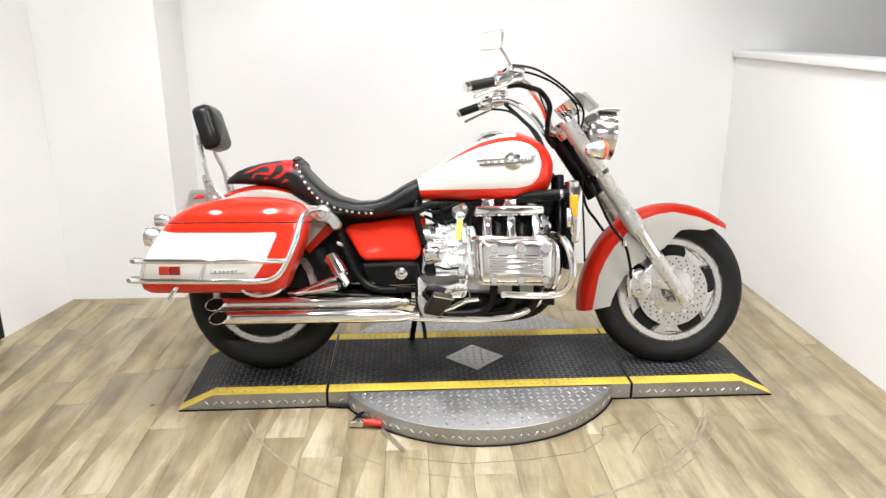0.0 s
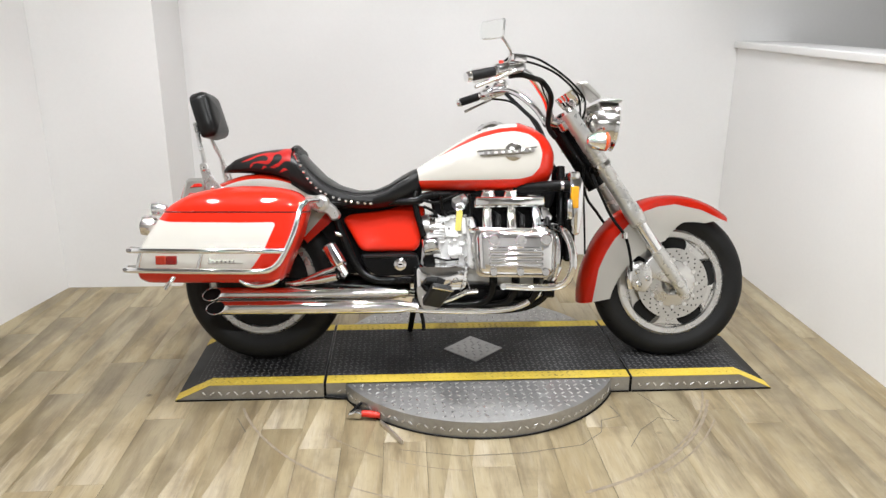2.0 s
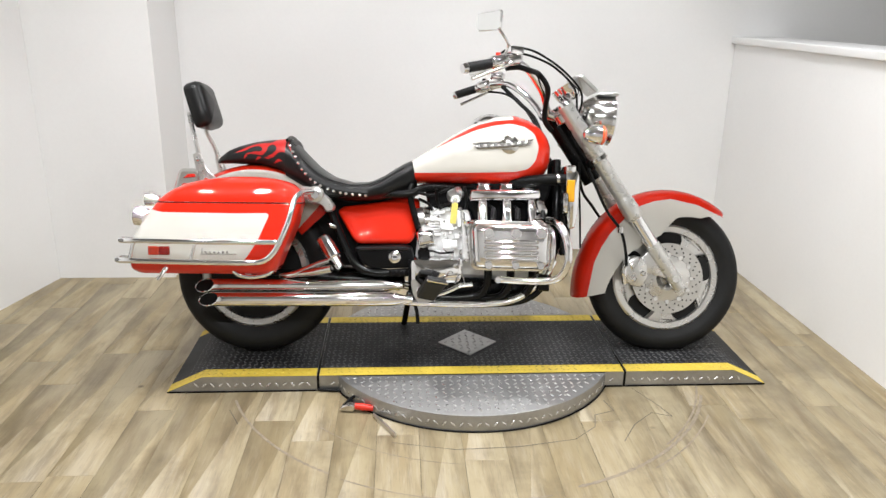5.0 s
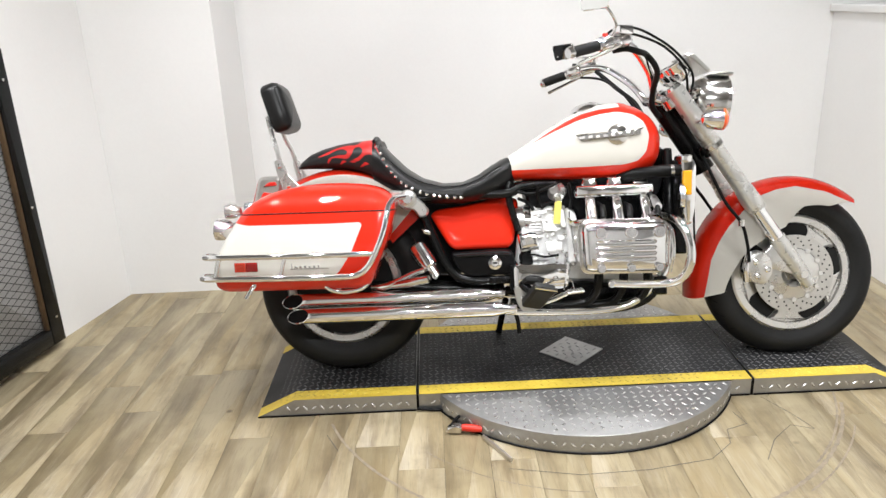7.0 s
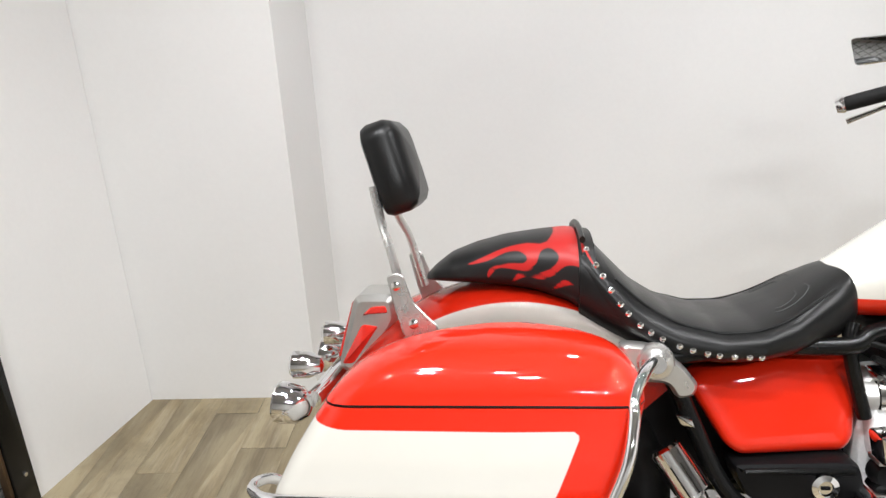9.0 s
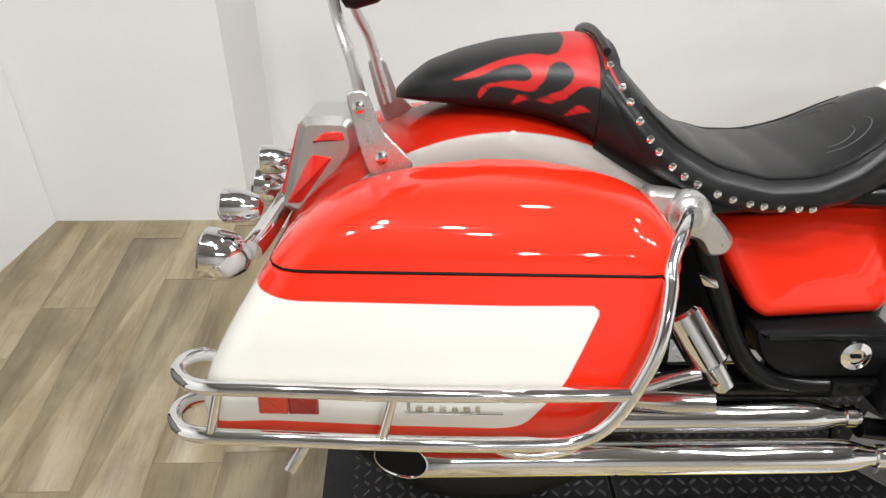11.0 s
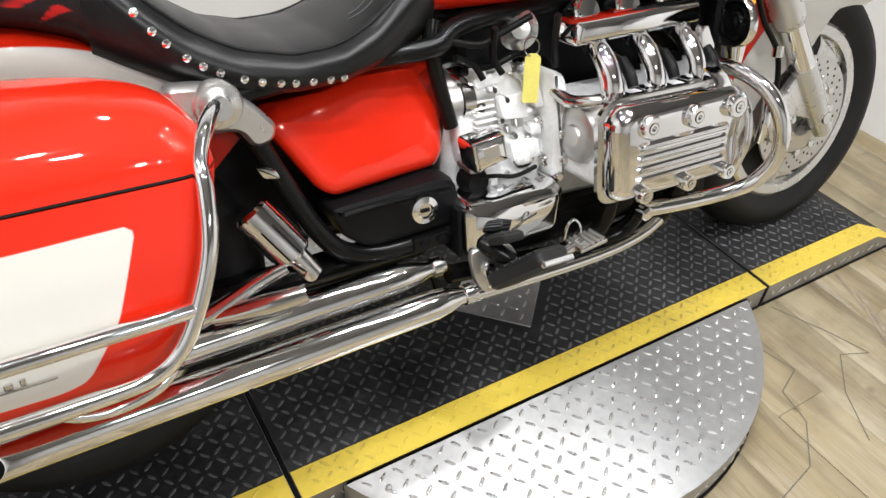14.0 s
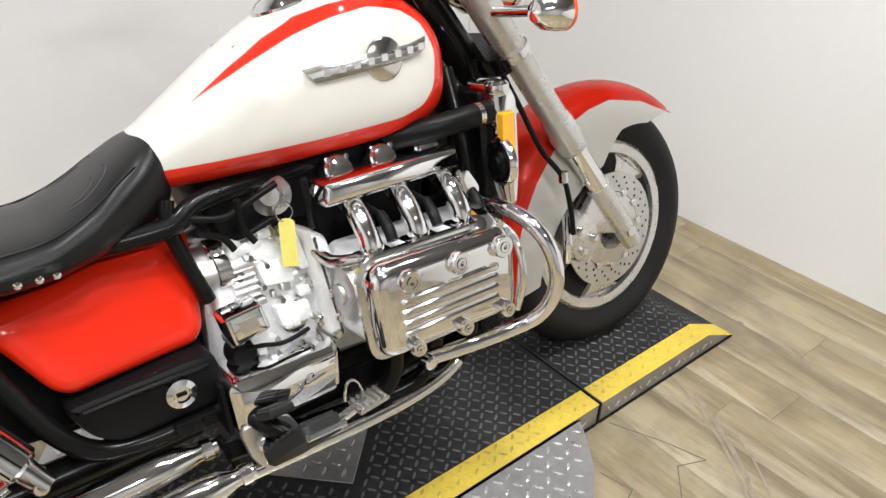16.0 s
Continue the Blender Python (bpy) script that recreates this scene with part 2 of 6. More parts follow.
def spline(pts, n, closed=False):
    """Points along a smooth curve through pts."""
    p = [Vector(q) for q in pts]
    k = len(p)
    out = []
    for s in range(k if closed else k - 1):
        if closed:
            a, b, c, d = p[s - 1], p[s], p[(s + 1) % k], p[(s + 2) % k]
        else:
            a, b, c, d = p[max(s - 1, 0)], p[s], p[s + 1], p[min(s + 2, k - 1)]
        for i in range(n):
            u = i / n
            out.append(0.5 * (2 * b + (c - a) * u + (2 * a - 5 * b + 4 * c - d) * u * u + (3 * b - a - 3 * c + d) * u ** 3))
    if not closed:
        out.append(p[-1])
    return out


def loft(rings, close_ends=True, bm=None, closed=True):
    bm = bm or bmesh.new()
    vs = [[bm.verts.new(p) for p in r] for r in rings]
    n = len(rings[0])
    for a, b in zip(vs, vs[1:]):
        for i in range(n if closed else n - 1):
            bm.faces.new((a[i], a[(i + 1) % n], b[(i + 1) % n], b[i]))
    if close_ends:
        bm.faces.new(vs[0][::-1])
        bm.faces.new(vs[-1])
    return bm


def tube(pts, radius, n=6, sides=12, bm=None, flat=1.0, smooth=True, closed=False):
    """A round bar along a smooth curve; radius may be a list, one for each of pts."""
    path = spline(pts, n, closed) if smooth and len(pts) > 2 else [Vector(p) for p in pts]
    rad = [radius] * len(path)
    if isinstance(radius, (list, tuple)):
        rad = [float(np.interp(i / (len(path) - 1) * (len(pts) - 1), range(len(pts)), radius)) for i in range(len(path))]
    rings, up = [], None
    for i, p in enumerate(path):
        d = (path[min(i + 1, len(path) - 1)] - path[max(i - 1, 0)]).normalized()
        if up is None:
            up = Vector((0, 1, 0)) if abs(d.y) < 0.9 else Vector((0, 0, 1))
        side = d.cross(up).normalized()
        up = side.cross(d).normalized()
        rings.append([p + rad[i] * (side * math.cos(a) + up * math.sin(a) * flat) for a in (2 * math.pi * k / sides for k in range(sides))])
    if closed:
        rings.append(rings[0])
        return loft(rings[:-1] + [rings[0]], False, bm)
    return loft(rings, True, bm)


def lathe(profile, sides=32, axis="y", centre=(0, 0, 0), bm=None):
    """Revolve (radius, along) pairs round an axis; a radius of 0 closes it."""
    bm = bm or bmesh.new()
    c = Vector(centre)
    rings = []
    for r, h in profile:
        ring = []
        for k in range(sides):
            a = 2 * math.pi * k / sides
            u, v = max(r, 1e-4) * math.cos(a), max(r, 1e-4) * math.sin(a)
            ring.append(c + Vector({"x": (h, u, v), "y": (u, h, v), "z": (u, v, h)}[axis]))
        rings.append(ring)
    return loft(rings, profile[0] != profile[-1], bm) if profile[0] != profile[-1] else loft(rings, False, bm)


def rounded(poly, r, seg=4):
    """A polygon with its corners rounded off."""
    out = []
    k = len(poly)
    for i in range(k):
        a, b, c = (Vector(poly[j % k]) for j in (i - 1, i, i + 1))
        d1, d2 = (a - b), (c - b)
        q = min(r, d1.length * 0.45, d2.length * 0.45)
        p1, p2 = b + d1.normalized() * q, b + d2.normalized() * q
        for s in range(seg + 1):
            u = s / seg
            out.append((1 - u) ** 2 * p1 + 2 * u * (1 - u) * b + u * u * p2)
    return out


def resample(poly, n):
    p = [Vector(q) for q in poly]
    d = [0.0]
    for a, b in zip(p, p[1:] + p[:1]):
        d.append(d[-1] + (b - a).length)
    out = []
    for s in (d[-1] * i / n for i in range(n)):
        j = max(i for i in range(len(p)) if d[i] <= s + 1e-12)
        a, b = p[j], p[(j + 1) % len(p)]
        out.append(a.lerp(b, (s - d[j]) / max(d[j + 1] - d[j], 1e-9)))
    return out


def pillow(poly, levels, r=0.02, fill=0, bulge=0.0, plane="xz", bm=None, n=None):
    """A slab with the outline poly, drawn in by levels of (depth, inset); fill adds rings over the last face, bulged outwards."""
    p = rounded(poly, r)
    if n:
        p = resample(p, n)
    k = len(p)
    area = sum(p[i - 1].x * p[i].y - p[i].x * p[i - 1].y for i in range(k))
    sign = 1 if area > 0 else -1
    norm = []
    for i in range(k):
        t = (p[(i + 1) % k] - p[i - 1]).normalized()
        norm.append(Vector((-t.y, t.x)) * sign)
    put = {"xz": lambda q, h: Vector((q.x, h, q.y)), "xy": lambda q, h: Vector((q.x, q.y, h)), "yz": lambda q, h: Vector((h, q.x, q.y))}[plane]
    rings = [[put(p[i] + norm[i] * ins, h) for i in range(k)] for h, ins in levels]
    if fill:
        h, ins = levels[-1]
        q = [p[i] + norm[i] * ins for i in range(k)]
        c = sum(q, Vector((0, 0))) / k
        for s in range(1, fill + 1):
            u = 1 - s / (fill + 0.15)
            rings.append([put(c + (v - c) * u, h + bulge * (1 - u * u)) for v in q])
    return loft(rings, True, bm)


def slab(poly, y0, y1, bevel=0.006, r=0.015, **kw):
    s = 1 if y1 > y0 else -1
    return pillow(poly, [(y0, bevel), (y0 + s * bevel, 0), (y1 - s * bevel, 0), (y1 - s * bevel * 0.3, bevel * 0.3), (y1, bevel)], r, **kw)


def box(x0, x1, y0, y1, z0, z1, bevel=0.004, bm=None):
    return slab([(x0, z0), (x1, z0), (x1, z1), (x0, z1)], y0, y1, bevel, bevel, bm=bm)


def signed(pts, poly):
    """Signed distance of 2D points to a polygon, positive inside."""
    pts, q = np.asarray(pts, float), np.asarray(poly, float)
    best = np.full(len(pts), 1e9)
    inside = np.zeros(len(pts), bool)
    for a, b in zip(q, np.roll(q, -1, 0)):
        ab = b - a
        u = np.clip(((pts - a) @ ab) / max(ab @ ab, 1e-12), 0, 1)
        best = np.minimum(best, np.linalg.norm(pts - a - u[:, None] * ab, axis=1))
        hit = ((a[1] > pts[:, 1]) != (b[1] > pts[:, 1])) & (pts[:, 0] < (b[0] - a[0]) * (pts[:, 1] - a[1]) / ((b[1] - a[1]) or 1e-12) + a[0])
        inside ^= hit
    return np.where(inside, best, -best)


def paint(me, polys, axes=(0, 2)):
    """Lay the paint line: positive inside any of polys."""
    co = np.empty(len(me.vertices) * 3)
    me.vertices.foreach_get("co", co)
    p = co.reshape(-1, 3)[:, list(axes)]
    v = np.max([signed(p, [tuple(w) for w in q]) for q in polys], axis=0)
    at = me.attributes.new("paint", "FLOAT", "POINT")
    at.data.foreach_set("value", v)


# ---- room ----
def wall(name, x0, y0, x1, y1, z0, z1, thick, material, label):
    """An upright wall whose seen face runs from (x0, y0) to (x1, y1); its body lies to the right of that way."""
    d = Vector((x1 - x0, y1 - y0))
    n = Vector((d.y, -d.x)).normalized() * thick
    q = [(x0, y0), (x1, y1), (x1 + n.x, y1 + n.y), (x0 + n.x, y0 + n.y)]
    bm = bmesh.new()
    lo, hi = [bm.verts.new((x, y, z0)) for x, y in q], [bm.verts.new((x, y, z1)) for x, y in q]
    for i in range(4):
        bm.faces.new((lo[i], lo[(i + 1) % 4], hi[(i + 1) % 4], hi[i]))
    bm.faces.new(lo[::-1])
    bm.faces.new(hi)
    return tagged(part(name, bm, material), label, "wall", kind="structure")


TOP = 3.0
wall("wall_north", 3.4, 1.49, -1.53, 1.49, 0, TOP, 0.12, WALL, "plain white painted wall behind the motorcycle")
wall("wall_north_return", -1.53, 1.61, -1.53, 1.14, 0, TOP, 0.10, WALL, "short white return of the back wall")
wall("wall_north_side", -1.53, 1.02, -2.30, 1.02, 0, TOP, 0.12, WALL, "white painted wall beside the alcove")
wall("wall_west", -2.145, 1.017, -3.45, -4.9, 0, TOP, 0.12, WALL, "white painted side wall")
low = wall("wall_east", 1.68, -5.0, 1.68, 1.487, 0, 1.266, 0.14, WALL, "low white painted partition wall")
# outer walls greyed to control bounce; the south one is unseen, added as closure
wall("wall_far_east", 3.4, -5.0, 3.4, 1.487, 0, TOP, 0.12, WALL_FILL_GREY, "plain wall beyond the low partition, greyed to limit bounce light")
wall("wall_south", -3.6, -5.0, 3.5, -5.0, 0, TOP, 0.12, WALL_FILL_GREY, "added unseen wall behind the camera, greyed to limit bounce light")
tagged(part("trim", box(1.655, 1.98, -4.99, 1.485, 1.268, 1.306, 0.006), WALL), "white wooden cap along the low partition", "trim", kind="structure")
# added ceiling, out of view, kept dark to hold back bounce light
tagged(part("ceiling", box(-3.7, 3.6, -5.2, 1.7, TOP, TOP + 0.1), CEILING), "unseen plain ceiling, darkened to hold back fill light", "ceiling", kind="structure")
for lx, ly in LAMPS:
    fix = thing("ceiling_light", pose(lx, ly, 2.925), "flat white ceiling light with three square lamps", "lamp", "ceiling lights")
    part("housing", box(-0.50, 0.50, -0.12, 0.12, 0.0, 0.075), WALL, fix)
for lx, ly in SPOTS:
    fix = thing("ceiling_spot", pose(lx, ly, 2.905), "small round ceiling lamp", "lamp", "ceiling spots")
    part("housing", lathe([(0, 0.0), (0.075, 0.0), (0.085, 0.01), (0.085, 0.095), (0, 0.095)], 24, "z"), BLACK, fix)


# ---- lift and turntable ----
DECK_Z, HALF = 0.068, 0.285
LUG = None


def lug_cloud(inside, x0, x1, y0, y1, z, pitch=0.031, size=1.0):
    """Raised tread lugs, turned by turns, over the stretch where inside(x, y) holds."""
    verts, faces = [], []
    i0, i1 = int(x0 / pitch) - 1, int(x1 / pitch) + 2
    j0, j1 = int(y0 / pitch) - 1, int(y1 / pitch) + 2
    for i in range(i0, i1):
        for j in range(j0, j1):
            x, y = i * pitch, j * pitch
            if not inside(x, y):
                continue
            a = radians(38 if (i + j) % 2 else -52) + random.uniform(-0.03, 0.03)
            c, s = math.cos(a), math.sin(a)
            k = len(verts)
            zz = z(x, y)
            for u, v, h in ((-0.0125, 0, 0), (-0.006, -0.0036, 0), (0.006, -0.0036, 0), (0.0125, 0, 0), (0.006, 0.0036, 0), (-0.006, 0.0036, 0),
                            (-0.006, -0.0012, 0.0022), (0.006, -0.0012, 0.0022), (0.006, 0.0012, 0.0022), (-0.006, 0.0012, 0.0022)):
                u, v = u * size, v * size
                px, py = x + u * c - v * s, y + u * s + v * c
                verts.append((px, py, z(px, py) + h))
            for f in ((0, 1, 6), (1, 2, 7, 6), (2, 3, 7), (3, 8, 7), (3, 4, 8), (4, 5, 9, 8), (5, 0, 9), (0, 6, 9), (6, 7, 8, 9)):
                faces.append([k + q for q in f])
    me = bpy.data.meshes.new("tread_lugs")
    me.from_pydata(verts, [], faces)
    return me


def deck_z(x, y):
    return DECK_Z if abs(x) < 1.06 else max(0.004, DECK_Z * (1.2 - abs(x)) / 0.14)


def lugs(name, inside, ext, material, parent, z=None, pitch=0.031, size=1.0):
    me = lug_cloud(inside, *ext, z or deck_z, pitch, size)
    me.materials.append(material)
    ob = part(name, me, None, parent)
    return tagged(ob, kind="stuff")


def strip_plate(x0, x1, y0, y1, drop, material_name=None):
    """A bent length of deck between two stations, with folded sides down to the floor."""
    xs = sorted({x0, x1, *[s for s in (-1.06, 1.06) if x0 < s < x1]})
    bm = bmesh.new()
    rings = []
    for x in xs:
        z = deck_z(x, 0)
        rings.append([Vector((x, y0, max(z - drop, 0.001))), Vector((x, y0, z)), Vector((x, y1, z)), Vector((x, y1, max(z - drop, 0.001)))])
    return loft(rings, True, bm)


def lift():
    t = thing("motorcycle_lift", pose(0, 0, 0), "black steel turntable lift with yellow edges and bright tread plate sides", "lift")
    for nm, x0, x1 in (("rear_ramp", -1.2, -0.618), ("centre_deck", -0.608, 0.608), ("front_ramp", 0.618, 1.2)):
        core = part(nm, strip_plate(x0, x1, -HALF + 0.002, HALF - 0.002, 0.2), PLATE, t)
        part("black_coating", strip_plate(x0 + 0.001, x1 - 0.001, -0.222, 0.222, 0.0015), DECK, core, "scuffed black painted tread plate", m=pose(0, 0, 0.0012))
        for y0, y1 in ((-HALF, -0.2225), (0.2225, HALF)):
            part("yellow_edge", strip_plate(x0 + 0.001, x1 - 0.001, y0, y1, 0.0015), YELLOW, core, "worn yellow painted edge strip", m=pose(0, 0, 0.0012))
        mid = lambda x, y, a=x0, b=x1: a + 0.014 < x < b - 0.014 and abs(y) < 0.212 and abs(x) + abs(y) > 0.155
        up = lambda x, y: deck_z(x, y) + 0.001
        lugs("black_tread", mid, (x0, x1, -HALF, HALF), LUG_BLACK, core, up, 0.0235, 0.92)
        edge = lambda x, y, a=x0, b=x1: a + 0.014 < x < b - 0.014 and 0.232 < abs(y) < 0.276
        lugs("yellow_tread", edge, (x0, x1, -HALF, HALF), LUG_YELLOW, core, up, 0.026, 0.9)
        # lugs on the upright side
        for sgn in (-1,):
            me = lug_cloud(lambda x, y, a=x0, b=x1: a + 0.02 < x < b - 0.02 and 0.012 < y < deck_z(x, 0) - 0.012, x0, x1, 0, 0.07, lambda x, y: 0.0)
            me.materials.append(LUG_BRIGHT)
            tagged(part("side_tread", me, None, core, m=pose(0, sgn * (HALF - 0.001), 0, 90)), kind="stuff")
        part("foot_seal", box(x0 + 0.002, x1 - 0.002, -HALF - 0.002, -HALF + 0.004, 0.0005, 0.006, 0.0008), PLASTIC, core, "black rubber foot seal")
    # dark gaps between the three lengths
    for x in (-0.613, 0.613):
        part("rubber_joint", box(x - 0.0045, x + 0.0045, -HALF - 0.001, HALF, 0.001, DECK_Z - 0.002, 0.001), PLASTIC, t, "black rubber joint strip")
    # bright diamond in the middle
    d = 0.128
    dia = part("diamond_plate", pillow([(-d, 0), (0, -d), (d, 0), (0, d)], [(DECK_Z, 0), (DECK_Z + 0.003, 0), (DECK_Z + 0.004, 0.001)], 0.002, plane="xy"), PLATE, t, "bare diamond-shaped tread plate insert")
    lugs("diamond_tread", lambda x, y: abs(x) + abs(y) < 0.108, (-d, d, -d, d), PLATE, dia, lambda x, y: DECK_Z + 0.004)
    # round table under the deck: front and back segments
    for sgn, nm in ((-1, "front_segment"), (1, "rear_segment")):
        pts = []
        r, a0 = 0.605, math.asin(0.289 / 0.605)
        for k in range(41):
            a = a0 + (math.pi - 2 * a0) * k / 40
            pts.append((r * math.cos(a), sgn * r * math.sin(a)))
        seg = part(nm, pillow(pts, [(0.001, 0), (DECK_Z - 0.004, 0), (DECK_Z - 0.001, 0.001), (DECK_Z, 0.004)], 0.001, plane="xy"), PLATE, t, "round bright tread plate table edge")
        lugs("table_tread", lambda x, y, s=sgn: s * y > 0.30 and math.hypot(x, y) < 0.588, (-0.6, 0.6, -0.6, 0.6), LUG_BRIGHT, seg, lambda x, y: DECK_Z)
        verts = lug_cloud(lambda x, y: 0.012 < y < 0.055 and a0 * r < x < (math.pi - a0) * r, 0, 2.0, 0, 0.07, lambda x, y: 0.0)
        for v in verts.vertices:
            u, w, h = v.co
            a = u / r
            v.co = ((r + h) * math.cos(a), sgn * (r + h) * math.sin(a), w)
        verts.materials.append(LUG_BRIGHT)
        tagged(part("rim_tread", verts, None, seg), kind="stuff")
        part("rim_seal", tube([(0.607 * math.cos(a), sgn * 0.607 * math.sin(a), 0.003) for a in np.linspace(a0, math.pi - a0, 25)], 0.0035, 2, 6), PLASTIC, seg, "black rubber foot seal")
        for a in (0.62, 0.95, 1.57, 2.2, 2.52):
            part("bolt", lathe([(0, 0), (0.006, 0), (0.005, 0.002), (0, 0.0025)], 10, "z", (0.57 * math.cos(a), sgn * 0.57 * math.sin(a), DECK_Z)), ALLOY, seg)
    return t


lift()


# ---- locking handle beside the table ----
def lock_handle():
    t = thing("locking_lever", pose(-0.45, -0.445, 0, 0, 0, -8), "steel locking lever with a red grip lying on the floor", "lever")
    part("grip", tube([(-0.01, 0, 0.022), (0.02, -0.002, 0.022), (0.06, -0.004, 0.02)], [0.012, 0.0135, 0.011], 4, 12), TOOL_RED, t, "red rubber grip")
    part("blade", tube([(0.065, -0.03, 0.009), (0.11, -0.09, 0.008), (0.165, -0.16, 0.008)], [0.009, 0.012, 0.010], 4, 8, flat=0.5), ALLOY, t)
    part("head", slab([(-0.065, 0.004), (-0.012, 0.004), (-0.008, 0.03), (-0.03, 0.036), (-0.062, 0.024)], -0.015, 0.012, 0.004, 0.008), WORN_CHROME, t)
    part("link", tube([(-0.05, 0.0, 0.025), (-0.03, 0.05, 0.03), (0.0, 0.085, 0.03)], 0.006, 4, 8), PLASTIC, t)
    cable = tagged(part("brake_cable", tube([(-0.613, -0.292, 0.012), (-0.560, -0.294, 0.007), (-0.520, -0.300, 0.006), (-0.495, -0.340, 0.006), (-0.475, -0.395, 0.007), (-0.462, -0.432, 0.012)], 0.0055, 6, 10), HOSE), "black rubber cable lying along the lift's foot", "cable")
    return t


lock_handle()


# ---- mesh panel on the side wall ----
def mesh_panel():
    L, H = 1.15, 1.27
    t = thing("mesh_panel", pose(-2.245, 0.43, 0.035, 0, 0, 0) @ Matrix.Rotation(math.atan2(-5.917, -1.305), 4, "Z"), "black steel panel with expanded metal mesh over a dusty recess", "panel")
    fw = 0.075
    for nm, q in (("frame_bar", (0, fw, 0, H)), ("frame_bar", (L - fw, L, 0, H)), ("frame_bar", (fw, L - fw, 0, fw)), ("frame_bar", (fw, L - fw, H - fw, H))):
        part(nm, box(q[0], q[1], -0.005, 0.035, q[2], q[3], 0.004), BLACK, t)
    for x0, x1, z0, z1 in ((fw, fw + 0.012, fw, H - fw), (L - fw - 0.012, L - fw, fw, H - fw)):
        part("retainer", box(x0, x1, 0.005, 0.03, z0, z1, 0.002), BRONZE, t, "brown metal strip")
    part("backing", box(fw, L - fw, -0.008, -0.004, fw, H - fw, 0.001), DUST, t, "dusty grey board behind the mesh")
    bm = bmesh.new()
    px, pz = 0.034, 0.017
    nx, nz = int((L - 2 * fw) / px), int((H - 2 * fw) / pz)
    for i in range(nx):
        for j in range(nz):
            x, z = fw + (i + 0.5) * px, fw + (j + 0.5) * pz
            if (i + j) % 2:
                continue
            for sx, sz in ((1, 1), (1, -1)):
                for ex in (-1, 1):
                    # one strand each way from the knot
                    dx, dz = ex * px, ex * sz * pz
                    n = Vector((-dz, dx)).normalized() * 0.0017
                    p = [(x + n.x, z + n.y), (x - n.x, z - n.y), (x + dx - n.x, z + dz - n.y), (x + dx + n.x, z + dz + n.y)]
                    if ex == 1:
                        bm.faces.new([bm.verts.new((u, 0.016 + 0.002 * sz, w)) for u, w in p])
    tagged(part("wire_mesh", bm, MESH_STEEL, t, "black expanded metal mesh"), kind="stuff")
    for x in (0.03, L - 0.04):
        for z in (0.12, 0.62, 1.15):
            part("screw", lathe([(0, 0), (0.007, 0), (0.006, 0.003), (0, 0.004)], 10, "y", (x, 0.035, z)), WORN_CHROME, t)
    return t


mesh_panel()


# ---- motorcycle ----
RC, FC = Vector((-0.875, -0.045, 0.070)), Vector((0.828, -0.112, 0.070))
HEADING = math.atan2(FC.y - RC.y, FC.x - RC.x)
BIKE_M = Matrix.Translation(RC) @ Matrix.Rotation(HEADING, 4, "Z") @ Matrix.Rotation(radians(-13), 4, "X")
bike = tagged(new("motorcycle"), "red and white cruiser motorcycle with chrome trim on its stand", "motorcycle")
bike.matrix_basis = BIKE_M
# the front end stands straight ahead, on the bike's middle plane
FRONT = Matrix.Translation((0, 0.048, 0))


def tyre_profile(r, rim, w):
    h = w / 2
    return [(rim - 0.012, -h * 0.62), (rim + 0.006, -h * 0.72), (rim + 0.03, -h * 0.93), (r - 0.055, -h), (r - 0.03, -h * 0.90), (r - 0.012, -h * 0.62), (r - 0.002, -h * 0.28),
            (r, 0), (r - 0.002, h * 0.28), (r - 0.012, h * 0.62), (r - 0.03, h * 0.90), (r - 0.055, h), (rim + 0.03, h * 0.93), (rim + 0.006, h * 0.72), (rim - 0.012, h * 0.62)]


def tread_cuts(r, w, n, parent):
    """Dark slanting tread cuts laid round the tyre."""
    bm = bmesh.new()
    for k in range(n):
        for s in (-1, 1):
            a0 = 2 * math.pi * (k + (0.5 if s > 0 else 0)) / n
            pts = []
            for u in range(6):
                v = u / 5
                a, y = a0 + 0.16 * v, s * w * (0.05 + 0.36 * v)
                rr = np.interp(abs(y) / (w / 2), [0, 0.28, 0.62, 0.9, 1], [r, r - 0.002, r - 0.012, r - 0.03, r - 0.055]) + 0.0006
                for e in (-0.009, 0.009):
                    pts.append((rr * math.cos(a + e), y, rr * math.sin(a + e)))
            vs = [bm.verts.new(p) for p in pts]
            for u in range(5):
                bm.faces.new((vs[2 * u], vs[2 * u + 1], vs[2 * u + 3], vs[2 * u + 2]))
    return part("tread_grooves", bm, PLASTIC, parent)


